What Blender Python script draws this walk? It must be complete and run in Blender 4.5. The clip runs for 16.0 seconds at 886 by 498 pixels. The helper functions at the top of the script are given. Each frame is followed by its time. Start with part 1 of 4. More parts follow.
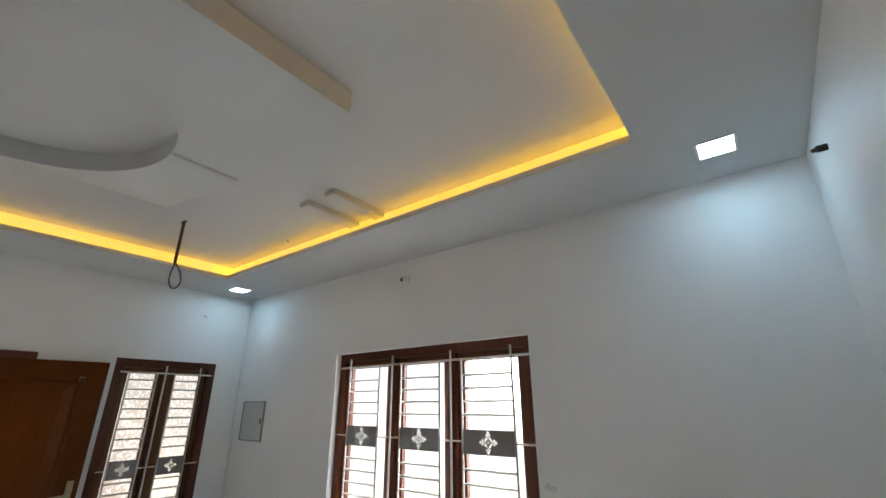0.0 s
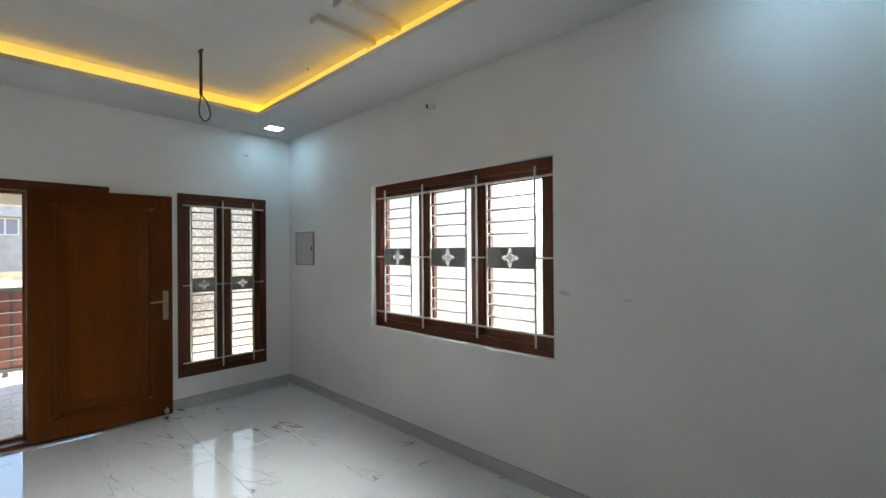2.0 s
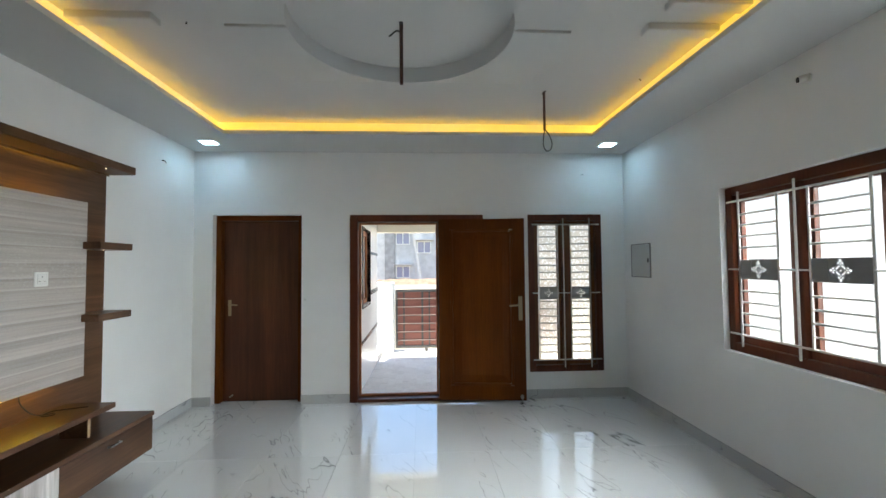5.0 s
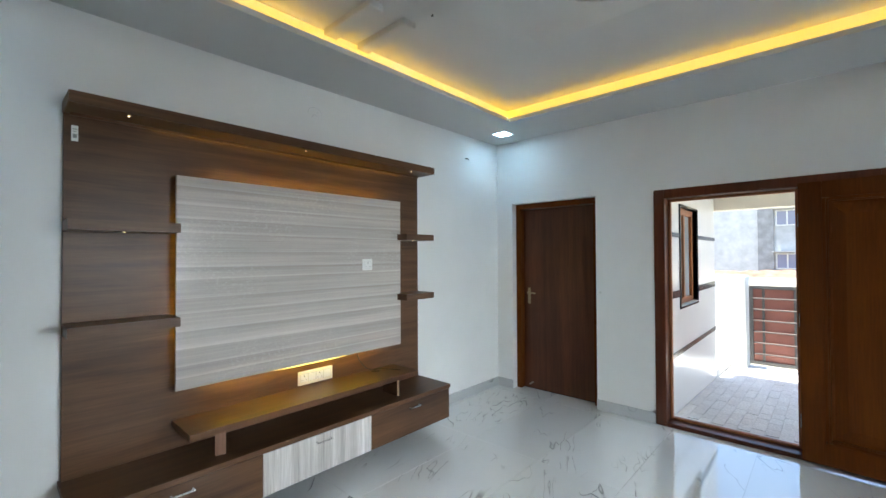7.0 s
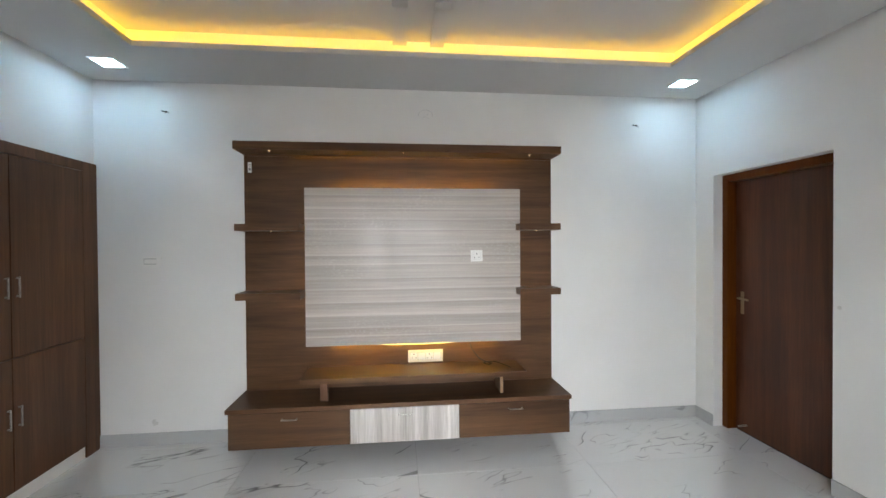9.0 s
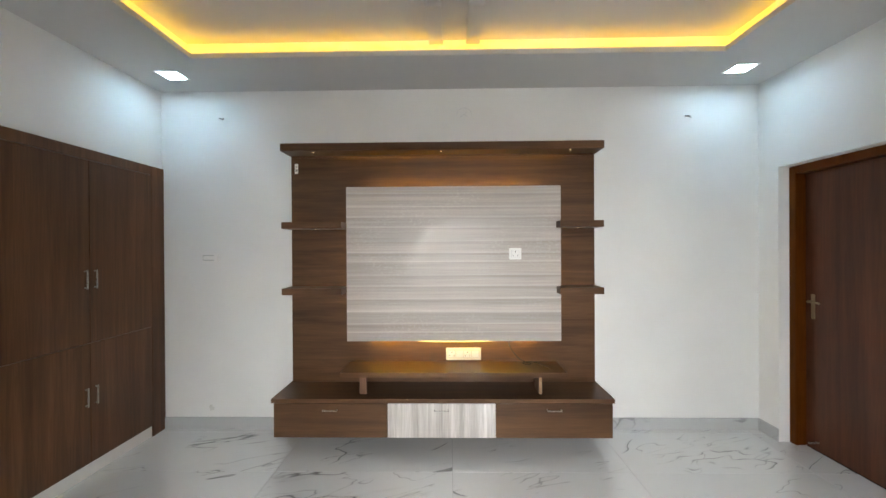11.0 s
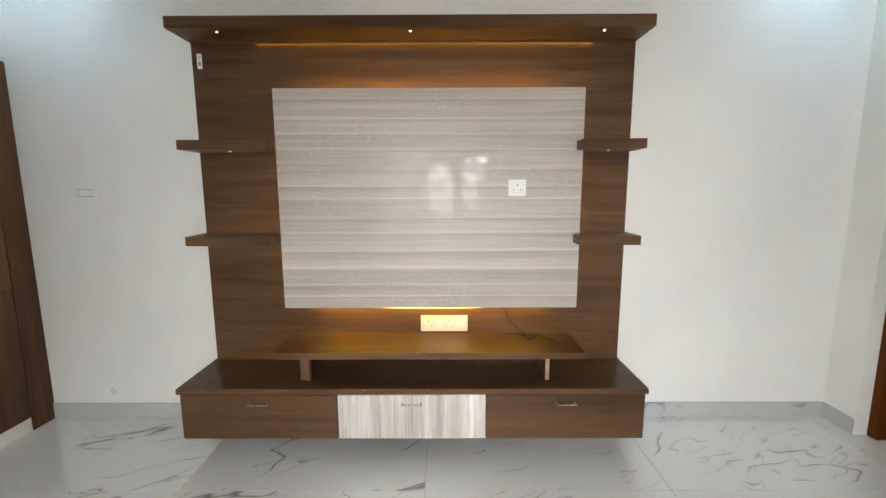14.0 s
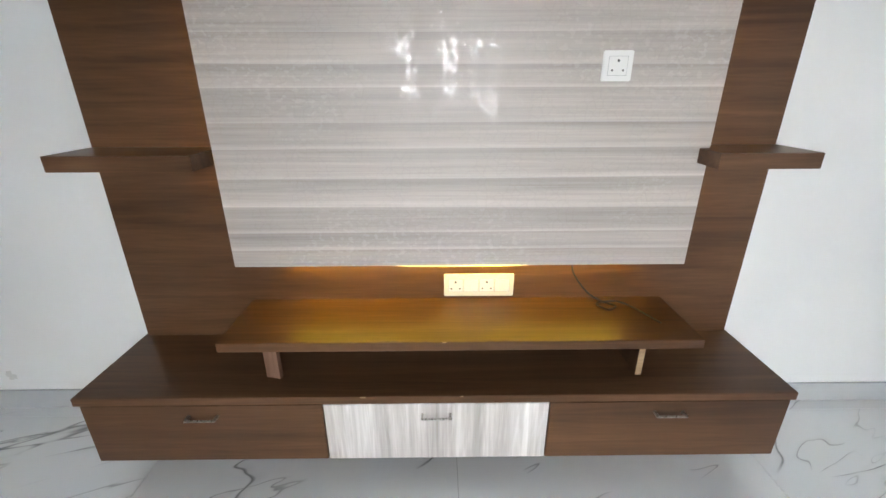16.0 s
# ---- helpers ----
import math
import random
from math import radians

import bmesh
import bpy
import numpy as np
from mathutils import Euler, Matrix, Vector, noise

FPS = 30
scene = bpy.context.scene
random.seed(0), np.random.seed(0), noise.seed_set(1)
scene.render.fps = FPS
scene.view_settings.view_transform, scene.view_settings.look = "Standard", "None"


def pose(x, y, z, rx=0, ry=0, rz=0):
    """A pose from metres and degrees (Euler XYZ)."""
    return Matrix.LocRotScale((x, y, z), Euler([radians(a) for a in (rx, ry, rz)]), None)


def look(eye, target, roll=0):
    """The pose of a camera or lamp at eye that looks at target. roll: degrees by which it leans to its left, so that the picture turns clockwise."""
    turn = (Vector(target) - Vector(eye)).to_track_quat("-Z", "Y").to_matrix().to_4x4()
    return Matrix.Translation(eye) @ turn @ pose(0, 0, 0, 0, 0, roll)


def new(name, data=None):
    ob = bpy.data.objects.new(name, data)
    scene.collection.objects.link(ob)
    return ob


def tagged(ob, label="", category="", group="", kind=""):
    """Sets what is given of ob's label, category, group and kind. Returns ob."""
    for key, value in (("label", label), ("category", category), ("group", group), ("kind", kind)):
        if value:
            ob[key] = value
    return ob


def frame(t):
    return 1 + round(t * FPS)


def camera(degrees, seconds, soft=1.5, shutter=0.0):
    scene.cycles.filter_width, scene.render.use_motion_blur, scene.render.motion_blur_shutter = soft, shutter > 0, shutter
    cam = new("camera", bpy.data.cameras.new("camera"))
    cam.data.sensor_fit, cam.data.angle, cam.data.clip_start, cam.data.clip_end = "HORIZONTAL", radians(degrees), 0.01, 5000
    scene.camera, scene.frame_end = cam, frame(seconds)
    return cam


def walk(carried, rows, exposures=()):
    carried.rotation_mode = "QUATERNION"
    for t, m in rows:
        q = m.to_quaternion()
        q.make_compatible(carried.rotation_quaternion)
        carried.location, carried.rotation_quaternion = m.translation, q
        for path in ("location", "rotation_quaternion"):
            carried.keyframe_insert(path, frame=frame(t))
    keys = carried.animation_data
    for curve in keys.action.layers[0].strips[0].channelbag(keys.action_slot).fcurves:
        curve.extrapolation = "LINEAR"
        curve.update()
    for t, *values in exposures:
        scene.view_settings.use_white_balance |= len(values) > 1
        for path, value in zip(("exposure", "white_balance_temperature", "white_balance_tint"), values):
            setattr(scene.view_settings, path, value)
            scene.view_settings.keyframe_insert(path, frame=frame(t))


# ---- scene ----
cam = camera(93.2, 16.0)
PATH = [
    (0, (0.142, 0.133, 1.723), (-0.984, 1.632, 2.42), -0.3),
    (0.5, (0.121, 0.172, 1.642), (-1.031, 1.752, 2.062), -0.3),
    (1, (0.128, 0.191, 1.57), (-1.063, 1.786, 1.756), -0.3),
    (1.5, (0.176, 0.212, 1.549), (-1.089, 1.759, 1.605), -0.3),
    (2, (0.241, 0.249, 1.549), (-1.132, 1.703, 1.555), -0.4),
    (2.5, (0.29, 0.263, 1.544), (-1.214, 1.581, 1.55), -0.5),
    (3, (0.33, 0.267, 1.542), (-1.315, 1.403, 1.562), -0.5),
    (3.2, (0.34, 0.252, 1.542), (-1.356, 1.312, 1.569), -0.4),
    (5.3, (0.352, 0.178, 1.542), (-1.644, 0.102, 1.625), -0.4),
    (5.5, (0.302, 0.145, 1.547), (-1.686, -0.055, 1.63), -0.3),
    (6, (0.141, 0.172, 1.534), (-1.769, -0.417, 1.606), -0.3),
    (6.5, (-0.077, 0.288, 1.519), (-1.818, -0.695, 1.579), -0.3),
    (7, (-0.348, 0.548, 1.552), (-1.825, -0.8, 1.581), -0.3),
    (7.5, (-0.702, 0.728, 1.547), (-1.866, -0.898, 1.556), -0.4),
    (8, (-1.103, 0.945, 1.57), (-1.913, -0.884, 1.555), -0.4),
    (8.5, (-1.51, 1.053, 1.568), (-1.989, -0.888, 1.547), -0.5),
    (9, (-1.836, 1.158, 1.574), (-2.047, -0.831, 1.551), -0.4),
    (9.2, (-1.881, 1.193, 1.56), (-2.035, -0.801, 1.544), -0.5),
    (11.3, (-1.952, 1.144, 1.53), (-1.913, -0.855, 1.523), -0.3),
    (11.5, (-1.952, 1.081, 1.544), (-1.92, -0.919, 1.527), -0.3),
    (12, (-1.959, 0.9, 1.517), (-1.938, -1.1, 1.513), -0.3),
    (12.5, (-2.007, 0.776, 1.53), (-1.976, -1.223, 1.5), -0.4),
    (13, (-2.015, 0.628, 1.511), (-1.997, -1.371, 1.456), -0.3),
    (13.5, (-2.027, 0.426, 1.504), (-2.015, -1.568, 1.347), -0.3),
    (14, (-2.056, 0.186, 1.48), (-2.049, -1.793, 1.189), -0.2),
    (14.5, (-2.042, -0.054, 1.441), (-2.042, -2.005, 1.001), -0.2),
    (15, (-1.935, -0.324, 1.415), (-1.94, -2.239, 0.836), -0.2),
    (15.5, (-1.91, -0.579, 1.396), (-1.921, -2.46, 0.718), -0.2),
    (16, (-1.891, -0.753, 1.419), (-1.907, -2.616, 0.692), -0.2),
]
EXPOSURES = [(0.0, 1.72, 6700, 10), (1.5, 1.70, 6500, 6), (3.0, 1.52, 6500, 5), (5.5, 1.70, 6200, 4),
             (7.0, 1.82, 6000, 3), (8.5, 1.85, 6450, 7), (9.0, 1.94, 6600, 10), (11.5, 2.08, 6900, 10),
             (13.0, 2.13, 7000, 10), (14.0, 2.18, 7050, 10), (15.0, 2.30, 6700, 10), (16.0, 2.27, 6450, 10)]
walk(cam, [(t, look(eye, target, roll)) for t, eye, target, roll in PATH], EXPOSURES)

# ---- light ----
SUN_TO = Vector((0.10, -0.16, 1.0)).normalized()      # towards the sun
world = bpy.data.worlds.new("sky")
scene.world = world
world.use_nodes = True
wn = world.node_tree
sky = wn.nodes.new("ShaderNodeTexSky")
sky.sky_type = "NISHITA"
sky.sun_disc = False
sky.sun_elevation = math.asin(SUN_TO.z)
sky.sun_rotation = math.atan2(SUN_TO.x, SUN_TO.y)
wn.links.new(sky.outputs["Color"], wn.nodes["Background"].inputs["Color"])
wn.nodes["Background"].inputs["Strength"].default_value = 0.15

sun = new("sun", bpy.data.lights.new("sun", "SUN"))
sun.data.energy, sun.data.angle, sun.data.color = 5.0, radians(0.5), (1.0, 0.95, 0.87)
sun.matrix_basis = look(SUN_TO * 20, (0, 0, 0))

# daylight that enters at the wide window
day = new("window_daylight", bpy.data.lights.new("window_daylight", "AREA"))
day.data.shape, day.data.size, day.data.size_y = "RECTANGLE", 2.1, 1.75
day.data.spread = radians(92)
day.data.energy, day.data.color = 36, (0.96, 0.98, 1.0)
day.matrix_basis = pose(-1.98, 3.12, 1.62, -63, 0, -7)

# daylight that enters at the tall window
tall = new("tall_window_daylight", bpy.data.lights.new("tall_window_daylight", "AREA"))
tall.data.shape, tall.data.size, tall.data.size_y = "RECTANGLE", 0.86, 1.8
tall.data.energy, tall.data.color = 0.8, (0.97, 0.99, 1.0)
tall.matrix_basis = pose(-4.80, 1.895, 1.22, 90, 0, -90)


# ---- materials ----
def nodes_of(name):
    m = bpy.data.materials.new(name)
    m.use_nodes = True
    nt = m.node_tree
    return m, nt, nt.nodes["Principled BSDF"]


def add(nt, kind, **values):
    n = nt.nodes.new(kind)
    for key, value in values.items():
        n.inputs[key].default_value = value
    return n


def place(nt, scale=(1, 1, 1), shift=0.0, turn=(0, 0, 0)):
    """Object coordinates, scaled, and set off by each object's random number."""
    co = nt.nodes.new("ShaderNodeTexCoord")
    mp = nt.nodes.new("ShaderNodeMapping")
    mp.inputs["Scale"].default_value = scale
    mp.inputs["Rotation"].default_value = turn
    nt.links.new(co.outputs["Object"], mp.inputs["Vector"])
    if shift:
        info = nt.nodes.new("ShaderNodeObjectInfo")
        mul = nt.nodes.new("ShaderNodeMath")
        mul.operation = "MULTIPLY"
        mul.inputs[1].default_value = shift
        nt.links.new(info.outputs["Random"], mul.inputs[0])
        nt.links.new(mul.outputs[0], mp.inputs["Location"])
    return mp.outputs["Vector"]


def ramp(nt, fac, stops):
    r = nt.nodes.new("ShaderNodeValToRGB")
    while len(r.color_ramp.elements) < len(stops):
        r.color_ramp.elements.new(0.5)
    for e, (p, c) in zip(r.color_ramp.elements, stops):
        e.position, e.color = p, (*c, 1)
    nt.links.new(fac, r.inputs["Fac"])
    return r.outputs["Color"]


def bump(nt, bsdf, height, strength, distance=0.002):
    b = add(nt, "ShaderNodeBump", Strength=strength, Distance=distance)
    nt.links.new(height, b.inputs["Height"])
    nt.links.new(b.outputs["Normal"], bsdf.inputs["Normal"])
    return b


def mixed(nt, fac, a, b, mode="MIX"):
    m = nt.nodes.new("ShaderNodeMix")
    m.data_type, m.blend_type = "RGBA", mode
    for socket, v in ((m.inputs[0], fac), (m.inputs[6], a), (m.inputs[7], b)):
        if isinstance(v, (int, float)):
            socket.default_value = v
        elif isinstance(v, tuple):
            socket.default_value = (*v, 1)
        else:
            nt.links.new(v, socket)
    return m.outputs[2]


def paint(name, colour, rough=0.6, grain=260.0, bumpy=0.12, vary=0.06):
    """Painted plaster, putty or coated metal: slight blotches and a fine roller grain."""
    m, nt, b = nodes_of(name)
    v = place(nt)
    n1 = add(nt, "ShaderNodeTexNoise", Scale=1.7, Detail=4.0)
    n2 = add(nt, "ShaderNodeTexNoise", Scale=grain, Detail=2.0)
    for n in (n1, n2):
        nt.links.new(v, n.inputs["Vector"])
    lo = tuple(c * (1 - vary) for c in colour)
    nt.links.new(ramp(nt, n1.outputs["Fac"], [(0.3, lo), (0.7, colour)]), b.inputs["Base Color"])
    b.inputs["Roughness"].default_value = rough
    bump(nt, b, n2.outputs["Fac"], bumpy, 0.001)
    return m


def wood(name, dark, light, along="X", rough=0.4, scale=1.0, coat=0.0, streak=0.4, shine=0.3, figure=0.5):
    """Timber or timber-look laminate: wide soft bands, long streaks and fine pores along one axis."""
    m, nt, b = nodes_of(name)
    k = {"X": (0.28, 6, 6), "Y": (6, 0.28, 6), "Z": (6, 6, 0.28)}[along]
    layers = []
    for mul, detail, lo, hi, shift in ((0.55, 2.0, 0.34, 0.66, 37.0), (2.4, 4.0, 0.32, 0.68, 19.0), (14.0, 4.0, 0.30, 0.72, 11.0)):
        n = add(nt, "ShaderNodeTexNoise", Scale=1.0, Detail=detail, Roughness=0.58, Distortion=figure)
        nt.links.new(place(nt, tuple(a * scale * mul for a in k), shift), n.inputs["Vector"])
        layers.append((n.outputs["Fac"], lo, hi))
    wide = ramp(nt, layers[0][0], [(layers[0][1], dark), (layers[0][2], light)])
    mid = ramp(nt, layers[1][0], [(layers[1][1], tuple(c * 0.75 for c in dark)), (layers[1][2], tuple(min(1, c * 1.1) for c in light))])
    fine = ramp(nt, layers[2][0], [(layers[2][1], (0.78, 0.76, 0.74)), (layers[2][2], (1.12, 1.12, 1.12))])
    cloud = add(nt, "ShaderNodeTexNoise", Scale=1.0, Detail=3.0, Roughness=0.5)
    nt.links.new(place(nt, tuple(1.3 if a > 1 else 0.8 for a in k), 29.0), cloud.inputs["Vector"])
    patchy = ramp(nt, cloud.outputs["Fac"], [(0.32, (0.74, 0.72, 0.70)), (0.68, (1.16, 1.16, 1.16))])
    grain = mixed(nt, 1.0, mixed(nt, streak, wide, mid), fine, "MULTIPLY")
    nt.links.new(mixed(nt, 1.0, grain, patchy, "MULTIPLY"), b.inputs["Base Color"])
    rr = nt.nodes.new("ShaderNodeMapRange")
    rr.inputs["To Min"].default_value, rr.inputs["To Max"].default_value = rough - 0.06, rough + 0.08
    nt.links.new(layers[1][0], rr.inputs["Value"])
    nt.links.new(rr.outputs[0], b.inputs["Roughness"])
    b.inputs["Coat Weight"].default_value = coat
    b.inputs["Specular IOR Level"].default_value = shine
    b.inputs["Coat Roughness"].default_value = 0.12
    bump(nt, b, layers[2][0], 0.12, 0.0006)
    return m


def marble(name, base, vein, rough, shift, dims="2D"):
    """Polished vitrified tile: off-white with broken grey veins."""
    m, nt, b = nodes_of(name)
    v = place(nt, (1, 1, 1), shift, (0, 0, -0.42))
    big = add(nt, "ShaderNodeTexNoise", Scale=0.9, Detail=3.0)
    nt.links.new(v, big.inputs["Vector"])
    line = None
    for scale, strength in (((0.60, 2.1, 1.5), 1.0), ((1.0, 3.8, 2.7), 0.7)):
        mv = nt.nodes.new("ShaderNodeMapping")
        mv.inputs["Scale"].default_value = scale
        nt.links.new(v, mv.inputs["Vector"])
        run = add(nt, "ShaderNodeTexNoise", Scale=1.0, Detail=3.2, Roughness=0.5, Distortion=0.25)
        run.noise_dimensions = dims
        nt.links.new(mv.outputs[0], run.inputs["Vector"])
        k = strength
        one = ramp(nt, run.outputs["Fac"], [(0.470, (0, 0, 0)), (0.4945, (0.12 * k, 0.12 * k, 0.12 * k)), (0.4975, (0.85 * k, 0.85 * k, 0.85 * k)), (0.501, (0.75 * k, 0.75 * k, 0.75 * k)), (0.5045, (0, 0, 0))])
        line = one if line is None else mixed(nt, 1.0, line, one, "LIGHTEN")
    gate = add(nt, "ShaderNodeTexNoise", Scale=2.6, Detail=2.0)
    nt.links.new(place(nt, (1, 1, 1), shift * 1.7), gate.inputs["Vector"])
    keep = ramp(nt, gate.outputs["Fac"], [(0.49, (0, 0, 0)), (0.57, (1, 1, 1))])
    cloud = ramp(nt, big.outputs["Fac"], [(0.3, tuple(c * 0.92 for c in base)), (0.7, base)])
    on = mixed(nt, 1.0, line, keep, "MULTIPLY")
    nt.links.new(mixed(nt, on, cloud, vein), b.inputs["Base Color"])
    b.inputs["Roughness"].default_value = rough
    b.inputs["Specular IOR Level"].default_value = 0.85
    b.inputs["Coat Weight"].default_value = 1.0 if dims == "2D" else 0.0
    b.inputs["Coat IOR"].default_value = 1.6
    b.inputs["Coat Roughness"].default_value = 0.02
    return m


def metal(name, colour, rough, metallic=1.0):
    m, nt, b = nodes_of(name)
    n = add(nt, "ShaderNodeTexNoise", Scale=180.0, Detail=2.0)
    nt.links.new(place(nt), n.inputs["Vector"])
    rr = nt.nodes.new("ShaderNodeMapRange")
    rr.inputs["To Min"].default_value, rr.inputs["To Max"].default_value = rough * 0.8, rough * 1.2
    nt.links.new(n.outputs["Fac"], rr.inputs["Value"])
    nt.links.new(rr.outputs[0], b.inputs["Roughness"])
    b.inputs["Base Color"].default_value = (*colour, 1)
    b.inputs["Metallic"].default_value = metallic
    return m


def glow(name, colour, strength):
    m, nt, b = nodes_of(name)
    b.inputs["Base Color"].default_value = (0.8, 0.8, 0.8, 1)
    b.inputs["Emission Color"].default_value = (*colour, 1)
    b.inputs["Emission Strength"].default_value = strength
    return m


def glass(name, rough, wavy, figured=False):
    m, nt, b = nodes_of(name)
    b.inputs["Base Color"].default_value = (0.95, 0.97, 0.97, 1)
    b.inputs["Transmission Weight"].default_value = 1.0
    b.inputs["Roughness"].default_value = rough
    b.inputs["IOR"].default_value = 1.45
    n = add(nt, "ShaderNodeTexNoise", Scale=38.0, Detail=3.0)
    nt.links.new(place(nt), n.inputs["Vector"])
    bump(nt, b, n.outputs["Fac"], wavy, 0.006)
    if figured:
        leaf_ = nt.nodes.new("ShaderNodeTexVoronoi")
        leaf_.feature = "SMOOTH_F1"
        leaf_.inputs["Scale"].default_value = 52.0
        nt.links.new(place(nt, (1, 1, 0.7)), leaf_.inputs["Vector"])
        both = mixed(nt, 0.5, leaf_.outputs["Distance"], n.outputs["Fac"])
        nt.links.new(ramp(nt, both, [(0.34, (0.95, 0.95, 0.95)), (0.48, (0.52, 0.47, 0.40))]), b.inputs["Base Color"])
    return m


def panel_laminate(name):
    """Grey-beige timber-look laminate in level bands, embossed with a crackle that shows in the gloss."""
    m, nt, b = nodes_of(name)
    co = nt.nodes.new("ShaderNodeTexCoord")
    sep = nt.nodes.new("ShaderNodeSeparateXYZ")
    nt.links.new(co.outputs["Object"], sep.inputs[0])
    level = sep.outputs["Z"]
    for scale, amount, detail in (((0.05, 0.0, 3.7), 0.19, 2.0), ((0.5, 0.0, 7.0), 0.016, 2.0)):
        n = add(nt, "ShaderNodeTexNoise", Scale=1.0, Detail=detail, Roughness=0.5)
        nt.links.new(place(nt, scale), n.inputs["Vector"])
        wob = nt.nodes.new("ShaderNodeMath")
        wob.operation = "MULTIPLY_ADD"
        wob.inputs[1].default_value = amount
        nt.links.new(n.outputs["Fac"], wob.inputs[0])
        nt.links.new(level, wob.inputs[2])
        level = wob.outputs[0]
    saw = nt.nodes.new("ShaderNodeMath")
    saw.operation = "MULTIPLY"
    saw.inputs[1].default_value = 1 / 0.094
    nt.links.new(level, saw.inputs[0])
    fr = nt.nodes.new("ShaderNodeMath")
    fr.operation = "FRACT"
    nt.links.new(saw.outputs[0], fr.inputs[0])
    band = ramp(nt, fr.outputs[0], [(0.0, (0.60, 0.55, 0.51)), (0.07, (0.58, 0.53, 0.49)), (0.22, (0.49, 0.44, 0.405)), (0.6, (0.475, 0.425, 0.39)), (0.92, (0.445, 0.395, 0.36)), (0.98, (0.45, 0.40, 0.365)), (1.0, (0.60, 0.55, 0.51))])
    tone = None
    for scale, lo, hi in (((0.35, 1.0, 15.0), 0.80, 1.12), ((1.6, 1.0, 75.0), 0.90, 1.09), ((3.0, 1.0, 210.0), 0.95, 1.05)):
        n = add(nt, "ShaderNodeTexNoise", Scale=1.0, Detail=4.0, Roughness=0.6, Distortion=0.3)
        nt.links.new(place(nt, scale), n.inputs["Vector"])
        c = ramp(nt, n.outputs["Fac"], [(0.3, (lo, lo, lo)), (0.7, (hi, hi, hi))])
        tone = c if tone is None else mixed(nt, 1.0, tone, c, "MULTIPLY")
    grainy = mixed(nt, 1.0, band, tone, "MULTIPLY")
    flat = nt.nodes.new("ShaderNodeCombineXYZ")
    nt.links.new(sep.outputs["X"], flat.inputs[0])
    nt.links.new(sep.outputs["Z"], flat.inputs[1])
    cell = nt.nodes.new("ShaderNodeTexVoronoi")
    cell.voronoi_dimensions, cell.feature = "2D", "DISTANCE_TO_EDGE"
    cell.inputs["Scale"].default_value = 34.0
    nt.links.new(flat.outputs[0], cell.inputs["Vector"])
    dots = add(nt, "ShaderNodeTexNoise", Scale=42.0, Detail=1.0)
    patch = add(nt, "ShaderNodeTexNoise", Scale=2.3, Detail=2.0)
    nt.links.new(place(nt, (1, 1, 1.5)), dots.inputs["Vector"])
    nt.links.new(place(nt, (0.8, 1, 1.3)), patch.inputs["Vector"])
    film = mixed(nt, 1.0, ramp(nt, dots.outputs["Fac"], [(0.56, (0, 0, 0)), (0.62, (1, 1, 1))]), ramp(nt, patch.outputs["Fac"], [(0.48, (0, 0, 0)), (0.62, (0.11, 0.11, 0.11))]), "MULTIPLY")
    nt.links.new(mixed(nt, film, mixed(nt, 1.0, grainy, (0.95, 0.955, 0.955), "MULTIPLY"), (0.86, 0.84, 0.82)), b.inputs["Base Color"])
    some = add(nt, "ShaderNodeTexNoise", Scale=9.0, Detail=1.0)
    nt.links.new(co.outputs["Object"], some.inputs["Vector"])
    on = ramp(nt, some.outputs["Fac"], [(0.44, (0, 0, 0)), (0.50, (1, 1, 1))])
    groove = ramp(nt, cell.outputs["Distance"], [(0.060, (1, 1, 1)), (0.085, (0, 0, 0))])
    nt.links.new(mixed(nt, 1.0, groove, on, "MULTIPLY"), b.inputs["Coat Weight"])
    b.inputs["Coat Roughness"].default_value = 0.04
    b.inputs["Coat IOR"].default_value = 1.5
    b.inputs["Roughness"].default_value = 0.42
    b.inputs["Specular IOR Level"].default_value = 0.45
    return m


WALL = paint("wall_paint_white", (0.80, 0.80, 0.79), 0.55)
# white ceiling paint, its dimmer light put into the colour
CEIL = paint("ceiling_paint_dimmed", (0.61, 0.61, 0.60), 0.7, 180.0, 0.08, 0.03)
TILE = marble("marble_tile", (0.77, 0.78, 0.78), (0.09, 0.09, 0.095), 0.03, 61.0)
SKIRT = marble("marble_skirting", (0.52, 0.53, 0.54), (0.22, 0.22, 0.23), 0.16, 23.0, "3D")
GROUT = paint("grey_grout", (0.33, 0.33, 0.33), 0.8)
WALNUT = wood("walnut_laminate", (0.064, 0.030, 0.014), (0.148, 0.076, 0.037), "X", 0.36, 0.62, streak=0.55, figure=1.6)
WALNUT_UP = wood("walnut_laminate_upright", (0.074, 0.031, 0.014), (0.160, 0.074, 0.034), "Z", 0.34, 0.7, streak=0.5, figure=1.2)
RED_WALNUT = wood("dark_door_laminate", (0.046, 0.014, 0.007), (0.105, 0.035, 0.016), "Z", 0.36, 1.0)
TEAK = wood("varnished_teak_frame", (0.068, 0.016, 0.006), (0.125, 0.032, 0.011), "Z", 0.34, 1.0, coat=0.1)
TEAK_DOOR = wood("varnished_teak_door", (0.098, 0.025, 0.002), (0.132, 0.037, 0.003), "Z", 0.40, 1.0, shine=0.12, streak=0.2)
# lighter copy of the frame teak; the backlight is put into its colour
LIT_TEAK = wood("backlit_teak_sash", (0.10, 0.036, 0.010), (0.17, 0.066, 0.020), "Z", 0.36, 1.0)
LIGHT_TEAK = wood("light_teak", (0.30, 0.115, 0.045), (0.42, 0.17, 0.07), "Z", 0.42, 1.0)
PALE_UP = wood("pale_grey_laminate", (0.54, 0.50, 0.48), (0.86, 0.84, 0.83), "Z", 0.34, 1.0, streak=0.6)
